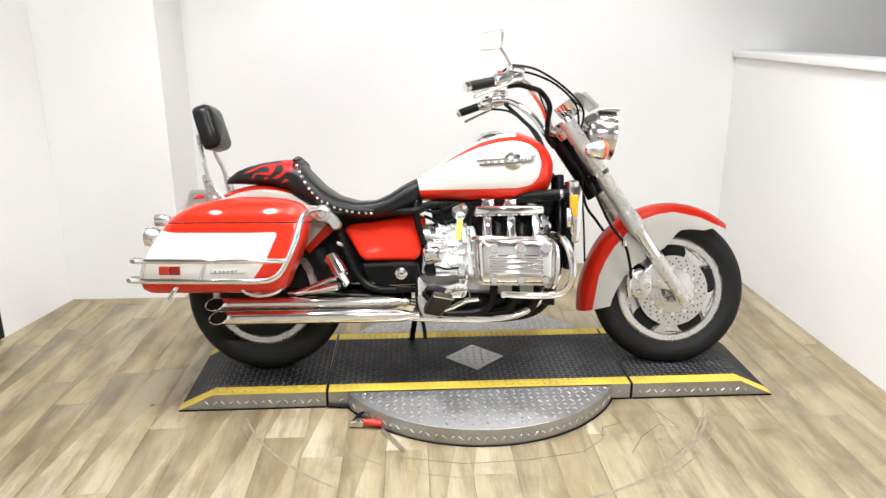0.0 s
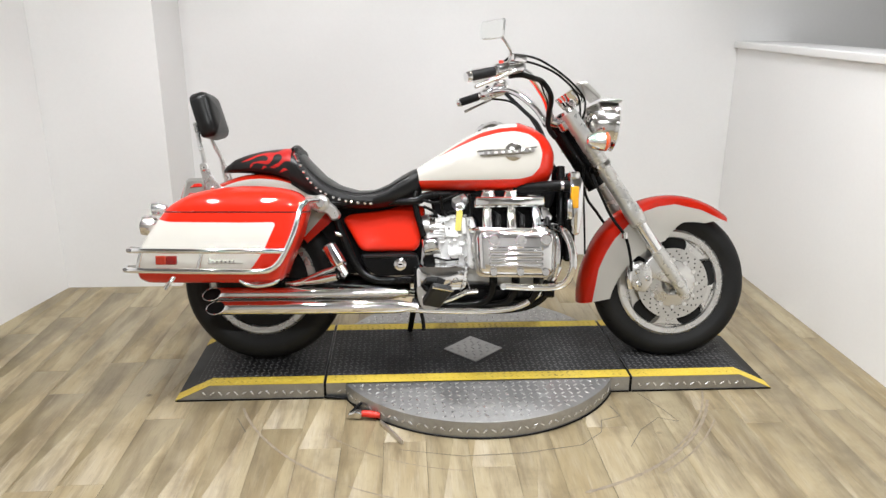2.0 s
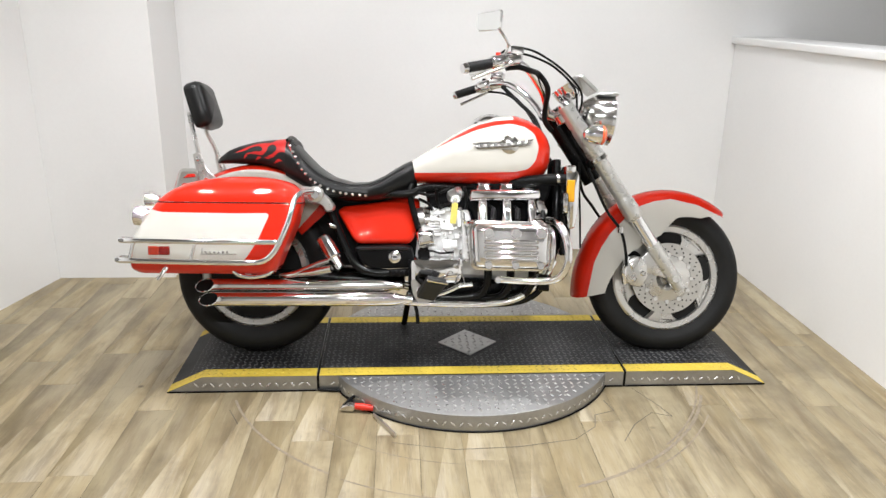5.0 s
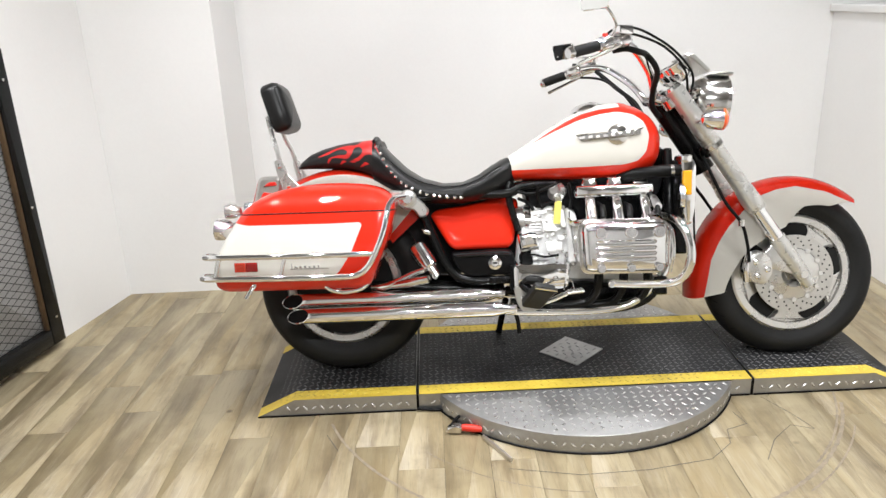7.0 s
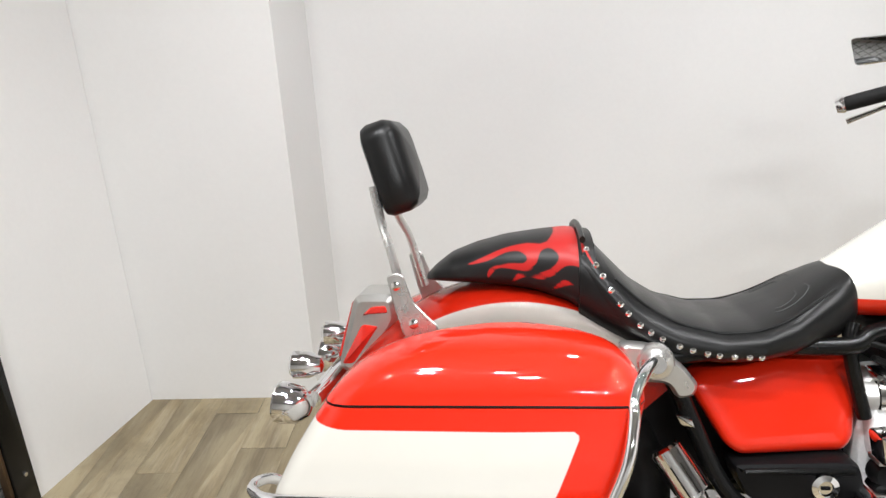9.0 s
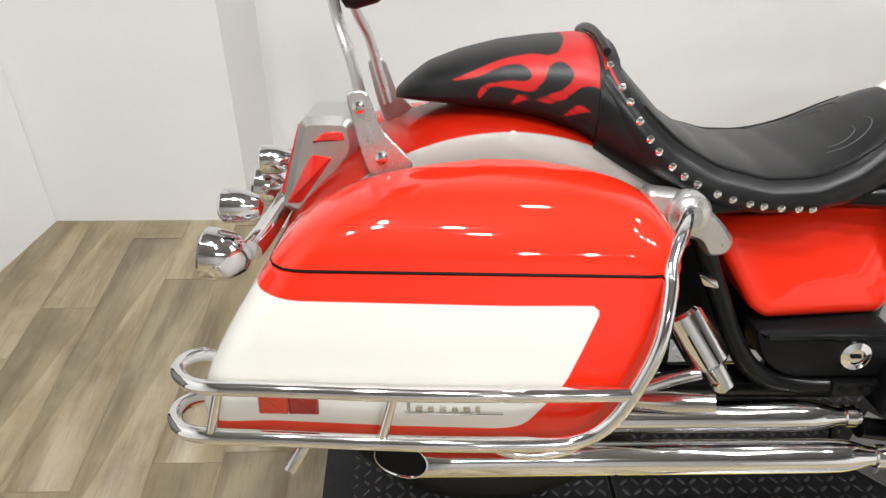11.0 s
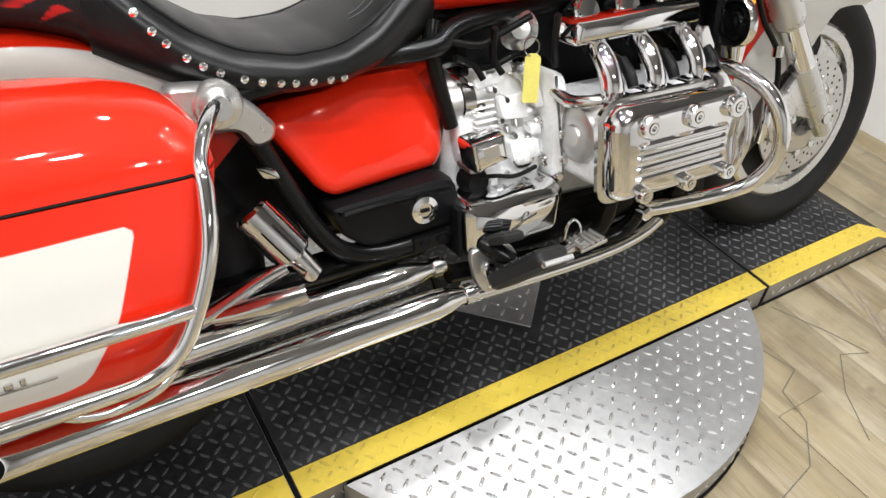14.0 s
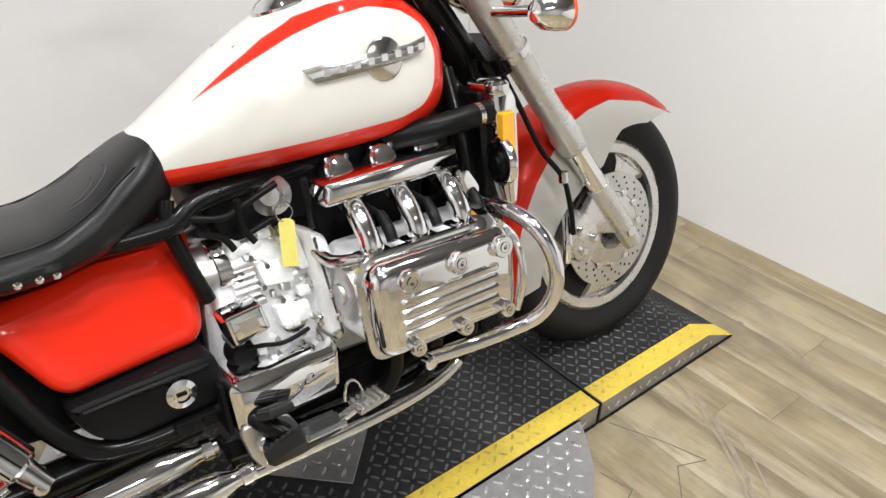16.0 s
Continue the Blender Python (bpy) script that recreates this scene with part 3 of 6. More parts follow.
def wheel(name, m, r, rim, w, spokes):
    rimp = [(rim + 0.004, -w * 0.36), (rim - 0.004, -w * 0.40), (rim - 0.026, -w * 0.385), (rim - 0.030, -w * 0.30), (rim - 0.034, -w * 0.15), (rim - 0.036, w * 0.15), (rim - 0.030, w * 0.30), (rim - 0.026, w * 0.385),
            (rim - 0.004, w * 0.40), (rim + 0.004, w * 0.36), (rim + 0.004, -w * 0.36)]
    wh = part(name, lathe(rimp, 72), POLISHED, bike, "cast alloy wheel", m)
    ty = part("tyre", lathe(tyre_profile(r, rim, w), 96), RUBBER, wh, "black road tyre")
    tread_cuts(r, w, 30, wh)
    part("hub", lathe([(0, -0.06), (0.045, -0.06), (0.062, -0.045), (0.066, -0.02), (0.066, 0.02), (0.062, 0.045), (0.045, 0.06), (0, 0.06)], 40), POLISHED, wh)
    for k in range(spokes):
        a = 2 * math.pi * k / spokes + 0.35
        p = [(0.05, -0.045), (0.12, -0.036), (rim - 0.058, -0.050), (rim - 0.036, -0.088), (rim - 0.02, 0.0), (rim - 0.036, 0.088), (rim - 0.058, 0.050), (0.12, 0.036), (0.05, 0.045)]
        sp = slab(p, -0.046, 0.046, 0.008, 0.01)
        bmesh.ops.rotate(sp, verts=sp.verts[:], matrix=Matrix.Rotation(a, 3, "Y"))
        part("spoke", sp, POLISHED, wh)
    return wh


def disc(parent, y, s, m):
    """A drilled brake disc with its carrier and rivets."""
    ro, ri, n = 0.148, 0.098, 120
    bm = bmesh.new()
    d = part("brake_disc", lathe([(ro, -0.0025), (ri, -0.0025), (ri, 0.0025), (ro, 0.0025), (ro, -0.0025)], n, "y", (0, y, 0), bm), ALLOY, parent, "drilled steel brake disc", m)
    hb = bmesh.new()
    for k in range(60):
        a = 2 * math.pi * k / 60
        rr = (0.112, 0.124, 0.136)[k % 3]
        lathe([(0, 0), (0.0036, 0), (0.0036, 0.0006), (0, 0.0006)], 8, "y", (rr * math.cos(a), y + s * 0.0026, rr * math.sin(a)), hb)
    part("drill_holes", hb, PLASTIC, d)
    part("carrier", lathe([(0.03, y), (0.05, y + s * 0.012), (0.075, y + s * 0.006), (0.096, y + s * 0.003), (0.096, y - s * 0.003), (0.03, y - s * 0.004), (0.03, y)], 60), POLISHED, d)
    for k in range(12):
        a = 2 * math.pi * k / 12
        part("rivet", lathe([(0, 0), (0.009, 0), (0.009, 0.004), (0.006, 0.006), (0, 0.006)], 12, "y", (0.098 * math.cos(a), y + s * 0.003 - (0.006 if s < 0 else 0), 0.098 * math.sin(a))), WORN_CHROME, d)


FA = Vector((1.700, 0, 0.317))
fw = wheel("front_wheel", FRONT @ Matrix.Translation(FA), 0.321, 0.2195, 0.145, 5)
disc(bike, -0.078, -1, FRONT @ Matrix.Translation(FA))
disc(bike, 0.078, 1, FRONT @ Matrix.Translation(FA))
rw = wheel("rear_wheel", Matrix.Translation((0, 0, 0.329)), 0.329, 0.215, 0.18, 5)


def front_fender():
    """A deep valanced mudguard over the front wheel, hugging the tyre."""
    rings = []
    a0, a1, n = radians(193), radians(50), 60
    for i in range(n + 1):
        u = i / n
        a = a0 + (a1 - a0) * u
        rt = 0.368 + 0.030 * max(0, (0.25 - u) / 0.25) ** 1.5
        half = 0.098
        # how far the skirt comes down towards the hub
        drop = np.interp(u, [0, 0.1, 0.25, 0.4, 0.55, 0.635, 0.70, 0.76, 0.9, 0.965, 1], [0.125, 0.142, 0.160, 0.184, 0.190, 0.182, 0.150, 0.112, 0.088, 0.045, 0.012])
        c, s = math.cos(a), math.sin(a)
        ring = []
        for k in range(25):
            v = -1 + 2 * k / 24
            if abs(v) < 0.55:
                w = v / 0.55
                y, r = half * 0.86 * math.sin(w * math.pi / 2 * 0.82) / math.sin(math.pi / 2 * 0.82), rt - 0.045 * (1 - math.cos(w * 1.25))
            else:
                w = (abs(v) - 0.55) / 0.45
                r0 = rt - 0.045 * (1 - math.cos(1.25))
                y, r = math.copysign(half * (0.86 + 0.16 * math.sin(w * 1.6)), v), r0 - (drop - (rt - r0)) * w if drop > rt - r0 else r0 - 0.004 * w
            ring.append(Vector((FA.x + r * c, y, FA.z + r * s)))
        rings.append(ring)
    bm = loft(rings, False, closed=False)
    bmesh.ops.solidify(bm, geom=bm.faces[:], thickness=0.004)
    me = finish("front_fender", bm, PAINT, 50)
    line = [(1.352, 0.18), (1.364, 0.25), (1.388, 0.38), (1.416, 0.445), (1.452, 0.503), (1.508, 0.563), (1.570, 0.617), (1.63, 0.638), (1.70, 0.648), (1.81, 0.624), (1.886, 0.588), (1.93, 0.560), (1.93, 0.50), (1.7, 0.3), (1.4, 0.15)]
    side = [(x, z) for x, z in line]
    co = np.empty(len(me.vertices) * 3)
    me.vertices.foreach_get("co", co)
    p = co.reshape(-1, 3)
    v = np.minimum(signed(p[:, [0, 2]], side), (np.abs(p[:, 1]) - 0.045))
    me.attributes.new("paint", "FLOAT", "POINT").data.foreach_set("value", v)
    return part("front_fender", me, None, bike, "red front mudguard with white side panels", FRONT)


front_fender()
LINE = Vector((0.561, 0, -0.828))   # down the fork


def fork():
    for s in (-1, 1):
        y = s * 0.112
        top, bot = Vector((1.245, y, 1.018)), Vector((1.728, y, 0.303))
        d = (bot - top).normalized()
        leg = part("fork_leg", tube([top, top + d * 0.26, top + d * 0.268, top + d * 0.40, top + d * 0.545], [0.034, 0.034, 0.030, 0.031, 0.032], 4, 24, smooth=False), FORK_ALLOY, bike, "polished alloy fork leg with chrome covers", FRONT)
        part("lower_slider", tube([top + d * 0.44, top + d * 0.47, top + d * 0.50, top + d * 0.53, top + d * 0.545], [0.031, 0.036, 0.037, 0.036, 0.030], 4, 24), FORK_ALLOY, leg)
        part("inner_tube", tube([top + d * 0.53, bot - d * 0.10], 0.027, 2, 20), CHROME, leg)
        part("top_cap", tube([top - d * 0.012, top + d * 0.004], [0.026, 0.030], 2, 20), CHROME, leg)
        part("clamp_ring", tube([top + d * 0.245, top + d * 0.262], 0.0375, 1, 24, smooth=False), WORN_CHROME, leg, "polished clamp ring")
        # axle lug
        part("axle_lug", tube([bot - d * 0.19, bot - d * 0.12, bot - d * 0.04, bot + d * 0.028], [0.031, 0.031, 0.028, 0.026], 4, 18, flat=0.9), FORK_ALLOY, leg)
        part("leg_plate", slab([(1.600, 0.505), (1.622, 0.50), (1.684, 0.425), (1.750, 0.325), (1.738, 0.30), (1.66, 0.37)], y - s * 0.022, y + s * 0.004, 0.003, 0.008), POLISHED, leg)
        part("axle_cap", lathe([(0, -0.006), (0.014, -0.006), (0.016, 0), (0.016, 0.03), (0, 0.03)], 16, "y", (1.716, y + s * 0.02 - (0.03 if s > 0 else 0), 0.321)), WORN_CHROME, leg)
        part("chrome_guard", slab([(1.570, 0.478), (1.610, 0.510), (1.684, 0.405), (1.660, 0.378)], y - s * 0.01, y + s * 0.012, 0.004, 0.01), WORN_CHROME, leg)
        cal = part("brake_caliper", slab([(1.525, 0.295), (1.575, 0.285), (1.602, 0.325), (1.598, 0.380), (1.565, 0.415), (1.522, 0.400), (1.505, 0.35)], y - s * 0.045, y + s * 0.022, 0.01, 0.015), POLISHED, bike, "chromed brake caliper", FRONT)
        part("caliper_bracket", slab([(1.565, 0.39), (1.60, 0.345), (1.70, 0.315), (1.70, 0.395), (1.635, 0.47)], y - s * 0.02, y + s * 0.004, 0.004, 0.012), POLISHED, cal)
        for x, z in ((1.535, 0.375), (1.542, 0.322), (1.578, 0.345)):
            part("bolt", lathe([(0, 0), (0.011, 0), (0.011, s * 0.012), (0.007, s * 0.016), (0, s * 0.016)], 12, "y", (x, y + s * 0.02, z)), WORN_CHROME, cal)
        part("bridge", tube([(1.512, y + s * 0.0, 0.30), (1.506, y + s * 0.012, 0.35), (1.520, y, 0.41)], 0.012, 4, 10), CHROME, cal)
    # clamps
    for p0, hgt, dep in ((Vector((1.262, 0, 0.985)), 0.02, 0.055), (Vector((1.385, 0, 0.80)), 0.022, 0.045)):
        bm = pillow([(-dep, -0.12), (dep * 0.5, -0.125), (dep, -0.07), (dep, 0.07), (dep * 0.5, 0.125), (-dep, 0.12)], [(-hgt, 0.004), (-hgt + 0.004, 0), (hgt - 0.004, 0), (hgt, 0.004)], 0.03, plane="xy")
        part("fork_clamp", bm, BLACK if hgt > 0.021 else WORN_CHROME, bike, "", FRONT @ Matrix.Translation(p0) @ Matrix.Rotation(radians(-33), 4, "Y"))


fork()


def front_lights():
    lamp = part("headlight", lathe([(0, -0.115), (0.035, -0.112), (0.07, -0.095), (0.092, -0.055), (0.098, 0.0), (0.098, 0.02), (0.092, 0.024)], 40, "x"), WORN_CHROME, bike, "round chrome headlight shell", FRONT @ pose(1.428, 0, 0.972, 0, 6, 0))
    part("rim_ring", lathe([(0.092, 0.015), (0.101, 0.018), (0.103, 0.03), (0.095, 0.036), (0.090, 0.03), (0.092, 0.015)], 40, "x"), CHROME, lamp)
    part("lens", lathe([(0.091, 0.026), (0.06, 0.036), (0, 0.041)], 40, "x"), plain("clear_lens", (0.75, 0.76, 0.78), 0.08, 0.2, 0.05, 40, 0.3, 1.0), lamp, "clear glass lens")
    part("visor", slab([(-0.05, 0.094), (0.034, 0.096), (0.044, 0.108), (0.02, 0.112), (-0.04, 0.104)], -0.06, 0.06, 0.004, 0.01), SATIN, lamp)
    for s in (-1, 1):
        y = s * 0.290
        sig = part("turn_signal", lathe([(0, -0.055), (0.018, -0.05), (0.032, -0.03), (0.037, 0.0), (0.037, 0.014)], 28, "x"), CHROME, bike, "chrome bullet turn signal", FRONT @ pose(1.340, y, 0.893, 0, 4, 0))
        part("lens", lathe([(0.036, 0.012), (0.037, 0.022), (0.028, 0.032), (0, 0.037)], 28, "x"), ORANGE_LENS, sig, "orange lens")
        part("stalk", tube([(-0.01, 0, 0), (-0.015, -s * 0.09, 0.0), (-0.02, -s * 0.17, 0.0)], 0.011, 4, 12), CHROME, sig)
    for s in (-1, 1):
        g = part("gauge", lathe([(0, -0.055), (0.028, -0.05), (0.045, -0.03), (0.05, 0.0), (0.052, 0.012), (0.046, 0.016)], 32, "z"), CHROME, bike, "chrome bullet gauge with a dark dial", FRONT @ pose(1.272, s * 0.062, 1.098, 0, -32, 0))
        part("dial", lathe([(0.046, 0.008), (0, 0.008)], 32, "z"), PLASTIC, g)
        part("bezel", lathe([(0.044, 0.012), (0.052, 0.012), (0.054, 0.018), (0.048, 0.021), (0.044, 0.018), (0.044, 0.012)], 32, "z"), CHROME, g)
    part("gauge_visor", slab([(1.282, 1.142), (1.325, 1.148), (1.388, 1.086), (1.377, 1.076), (1.32, 1.128)], -0.085, 0.085, 0.004, 0.01), SATIN, bike, "smoked grey gauge hood", FRONT)
    part("lamp_bracket", slab([(1.29, 1.01), (1.38, 1.0), (1.40, 0.945), (1.35, 0.90), (1.29, 0.945)], -0.06, 0.06, 0.01, 0.02), CHROME, bike, "", FRONT)


front_lights()


def bars():
    right = [(1.185, -0.05, 0.985), (1.175, -0.085, 1.015), (1.14, -0.16, 1.078), (1.065, -0.25, 1.148), (0.995, -0.312, 1.160), (0.930, -0.350, 1.147), (0.824, -0.404, 1.118)]
    left = [(x, -y, z - 0.004) for x, y, z in right]
    hb = part("handlebar", tube(right[::-1] + left, 0.0145, 6, 16), CHROME, bike, "wide chrome handlebar", FRONT)
    part("riser", tube([(1.235, -0.055, 0.975), (1.185, -0.055, 0.99)], 0.022, 2, 16), CHROME, hb)
    part("riser", tube([(1.235, 0.055, 0.975), (1.185, 0.055, 0.99)], 0.022, 2, 16), CHROME, hb)
    for pts, s in ((right, -1), (left, 1)):
        a, b = Vector(pts[-2]), Vector(pts[-1])
        d = (b - a).normalized()
        g = part("grip", tube([a + d * 0.012, a + d * 0.03, b - d * 0.02, b - d * 0.012], [0.0165, 0.0185, 0.0185, 0.017], 3, 20), RUBBER, hb, "black rubber grip")
        part("end_cap", tube([b - d * 0.012, b - d * 0.006, b + d * 0.008], [0.0185, 0.021, 0.017], 3, 20), CHROME, hb)
        part("flange", tube([a + d * 0.004, a + d * 0.012], 0.022, 2, 20), CHROME, hb)
        sw = part("switch_housing", tube([a - d * 0.055, a - d * 0.048, a - d * 0.006, a + d * 0.002], [0.02, 0.027, 0.027, 0.021], 3, 16), CHROME, hb, "chrome switch housing")
        part("switch", lathe([(0, 0), (0.009, 0), (0.009, 0.012), (0, 0.014)], 10, "z", a - d * 0.025 + Vector((0, 0, 0.022))), TOOL_RED if s < 0 else PLASTIC, hb)
        fwd = Vector((0.9, s * 0.35, 0.0)).normalized()
        ml = part("master_cylinder", tube([a - d * 0.10 + fwd * 0.01, a - d * 0.075 + fwd * 0.028, a - d * 0.03 + fwd * 0.035], [0.02, 0.022, 0.018], 4, 14), CHROME, hb)
        part("reservoir", box(-0.03, 0.03, -0.022, 0.022, 0.0, 0.03, 0.006), CHROME, hb, m=Matrix.Translation(a - d * 0.075 + fwd * 0.02 + Vector((0, 0, 0.018))) @ Matrix.Rotation(math.atan2(d.y, d.x), 4, "Z"))
        lv = [a - d * 0.045 + fwd * 0.045 + Vector((0, 0, -0.004)), a + d * 0.02 + fwd * 0.06 + Vector((0, 0, -0.012)), a + d * 0.08 + fwd * 0.052 + Vector((0, 0, -0.024)), a + d * 0.14 + fwd * 0.045 + Vector((0, 0, -0.035))]
        part("lever", tube(lv, [0.007, 0.0065, 0.006, 0.0075], 5, 12, flat=1.3), WORN_CHROME, hb)
        # mirror on its stem
        base = a - d * 0.045 + Vector((0.01, 0, 0.024))
        head = Vector((0.912, -0.375, 1.292)) if s < 0 else Vector((0.922, 0.447, 1.250))
        st = part("mirror_stem", tube([base, base + Vector((0.01, s * 0.01, 0.03)), base.lerp(head, 0.55) + Vector((0.025, s * 0.02, 0)), head + Vector((0.02, 0, -0.005))], [0.007, 0.0055, 0.005, 0.005], 5, 12), CHROME, bike, "chrome mirror stem", FRONT)
        turn = Matrix.Translation(head) @ Matrix.Rotation(radians(50 if s < 0 else 46), 4, "Z") @ Matrix.Rotation(radians(-6), 4, "Y") @ Matrix.Diagonal((1.05, 1.0, 1.0, 1))
        sh = pillow([(-0.058, -0.030), (0.050, -0.036), (0.062, 0.036), (-0.048, 0.034)], [(0.0, 0.002), (0.004, 0), (0.010, 0.002), (0.018, 0.010), (0.024, 0.024)], 0.014, plane="yz")
        if s < 0:
            bmesh.ops.scale(sh, vec=(1, -1, 1), verts=sh.verts[:])
        mh = part("mirror_shell", sh, CHROME, st, "chrome mirror shell", turn)
        gl = pillow([(-0.054, -0.027), (0.047, -0.033), (0.058, 0.033), (-0.045, 0.031)], [(0.0, 0.0), (-0.0015, 0.001)], 0.012, plane="yz")
        if s < 0:
            bmesh.ops.scale(gl, vec=(1, -1, 1), verts=gl.verts[:])
        part("mirror_glass", gl, MIRROR, st, "mirror glass", turn)


MIRROR = plain("mirror_glass", (0.82, 0.83, 0.83), 0.02, 1.0, 0.02, 5, 0)
bars()


def cables():
    runs = [
        ([(0.965, -0.30, 1.19), (1.00, -0.295, 1.213), (1.05, -0.285, 1.214), (1.126, -0.20, 1.208), (1.216, -0.19, 1.152), (1.304, -0.11, 1.088), (1.316, -0.10, 1.03), (1.296, -0.08, 0.96)], 0.0045),
        ([(0.97, -0.295, 1.17), (1.03, -0.28, 1.195), (1.12, -0.21, 1.188), (1.20, -0.19, 1.150), (1.285, -0.11, 1.085), (1.30, -0.09, 0.99)], 0.0045),
        ([(0.985, -0.31, 1.135), (1.03, -0.295, 1.142), (1.075, -0.27, 1.135), (1.127, -0.20, 1.128), (1.163, -0.19, 1.075), (1.166, -0.12, 1.015), (1.168, -0.10, 0.96), (1.20, -0.08, 0.92)], 0.011),
        ([(1.03, 0.27, 1.14), (1.10, 0.20, 1.06), (1.15, 0.10, 0.99), (1.18, 0.05, 0.91)], 0.009),
        ([(0.97, 0.30, 1.12), (1.05, 0.24, 1.10), (1.12, 0.16, 1.03), (1.18, 0.10, 0.92)], 0.005),
        ([(1.345, -0.125, 0.77), (1.378, -0.138, 0.690), (1.425, -0.140, 0.595), (1.480, -0.145, 0.520), (1.503, -0.142, 0.44), (1.510, -0.14, 0.375)], 0.0062),
        ([(1.345, 0.05, 0.80), (1.36, 0.06, 0.68), (1.42, 0.09, 0.60), (1.49, 0.12, 0.50), (1.51, 0.12, 0.38)], 0.0062),
        ([(1.322, -0.068, 0.80), (1.321, -0.068, 0.72), (1.328, -0.068, 0.58), (1.333, -0.065, 0.44)], 0.0042),
    ]
    for pts, r in runs:
        part("cable", tube(pts, r, 7, 10), HOSE, bike, "black rubber hose" if r > 0.008 else "black cable", FRONT)
    part("hose_clip", lathe([(0, -0.012), (0.012, -0.012), (0.012, 0.012), (0, 0.012)], 14, "z", (1.480, -0.146, 0.522)), WORN_CHROME, bike, "", FRONT)


cables()


# ---- tank, seat, rear bodywork ----
def along(x, table):
    xs = [r[0] for r in table]
    return [float(np.interp(x, xs, [r[k] for r in table])) for k in range(1, len(table[0]))]


def body_loft(table, n, sides=48, power=2.4, low_power=3.0):
    """A hull along x. table rows: x, half width, bottom, widest height, top."""
    xs = np.linspace(table[0][0], table[-1][0], n)
    tx = np.array([r[0] for r in table])
    cols = []
    for k in range(1, 5):
        v = np.array([r[k] for r in table])
        y = np.interp(xs, tx, v)
        pad = np.pad(y, 4, mode="reflect", reflect_type="odd")
        for _ in range(2):
            pad[1:-1] = (pad[:-2] + 2 * pad[1:-1] + pad[2:]) / 4
        cols.append(pad[4:-4])
    rings = []
    for i, x in enumerate(xs):
        w, zb, zm, zt = (c[i] for c in cols)
        ring = []
        for k in range(sides):
            a = 2 * math.pi * k / sides
            c, s = math.cos(a), math.sin(a)
            pw = power if s >= 0 else low_power
            cc, ss = math.copysign(abs(c) ** (2 / pw), c), math.copysign(abs(s) ** (2 / pw), s)
            ring.append(Vector((x, w * cc, zm + (zt - zm if s >= 0 else zm - zb) * ss)))
        rings.append(ring)
    return loft(rings)


def tank():
    table = [(0.575, 0.060, 0.712, 0.735, 0.760), (0.60, 0.080, 0.706, 0.745, 0.778), (0.65, 0.104, 0.700, 0.755, 0.806), (0.72, 0.130, 0.698, 0.775, 0.850), (0.80, 0.150, 0.698, 0.795, 0.902),
             (0.88, 0.165, 0.698, 0.81, 0.945), (0.97, 0.172, 0.698, 0.82, 0.976), (1.05, 0.172, 0.699, 0.825, 0.981), (1.11, 0.162, 0.704, 0.825, 0.960), (1.15, 0.142, 0.720, 0.825, 0.932), (1.177, 0.11, 0.75, 0.825, 0.902), (1.188, 0.08, 0.78, 0.825, 0.875)]
    me = finish("fuel_tank", body_loft(table, 90, 72), PAINT)
    panel = rounded([(0.54, 0.742), (0.89, 0.746), (1.04, 0.750), (1.09, 0.762), (1.120, 0.795), (1.132, 0.85), (1.115, 0.900), (1.08, 0.927), (1.02, 0.940), (0.95, 0.931), (0.88, 0.912), (0.80, 0.878), (0.711, 0.833), (0.68, 0.822), (0.54, 0.78)], 0.012, 5)
    upper = [(0.54, 0.74), (0.68, 0.808), (0.711, 0.8335), (0.78, 0.877), (0.842, 0.912), (0.90, 0.938), (0.96, 0.951), (1.035, 0.958), (1.035, 1.05), (0.54, 1.05)]
    paint(me, [panel, upper])
    tk = part("fuel_tank", me, None, bike, "white fuel tank with red swoosh and red lower edge")
    # winged chrome emblem, left blank
    for s in (-1, 1):
        face = BVH_OF(me)
        part("badge_disc", lathe([(0.0, 0), (0.036, 0), (0.036, s * 0.003), (0.032, s * 0.006), (0, s * 0.007)], 32, "y", (1.014, hit_y(face, 1.014, 0.855, s), 0.856)), WORN_CHROME, tk, "round chrome emblem disc")
        bd = part("tank_badge", wing(face, s, 0.0085, 0.0), WORN_CHROME, tk, "winged chrome tank emblem")
        part("badge_field", wing(face, s, 0.0094, 0.20), ALLOY, bd, "grey inlay of the emblem")
        for x in np.linspace(0.905, 1.090, 8):
            z = 0.851 + 0.075 * (x - 0.905)
            y = hit_y(face, x, z, s) + s * 0.0115
            part("emblem_bar", box(x - 0.0062, x + 0.0062, y - 0.001, y + 0.001, z - 0.006, z + 0.007, 0.0006), CHROME, bd)
    cap = part("filler_cap", lathe([(0, 0.018), (0.03, 0.016), (0.05, 0.008), (0.062, -0.004), (0.062, -0.03)], 32, "z", (0, 0, 0)), CHROME, bike, "round chrome filler cap", pose(0.93, 0, 0.965, 0, -14, 0))
    part("console", slab([(0.80, 0.895), (0.88, 0.94), (0.97, 0.975), (1.02, 0.975), (1.0, 0.955), (0.86, 0.915)], -0.05, 0.05, 0.006, 0.01), CHROME, bike, "chrome tank console")
    return tk


def BVH_OF(me):
    from mathutils.bvhtree import BVHTree
    return BVHTree.FromPolygons([v.co.copy() for v in me.vertices], [tuple(p.vertices) for p in me.polygons])


def hit_y(tree, x, z, s):
    h = tree.ray_cast(Vector((x, s * 0.8, z)), Vector((0, -s, 0)))[0]
    return h.y if h else s * 0.1


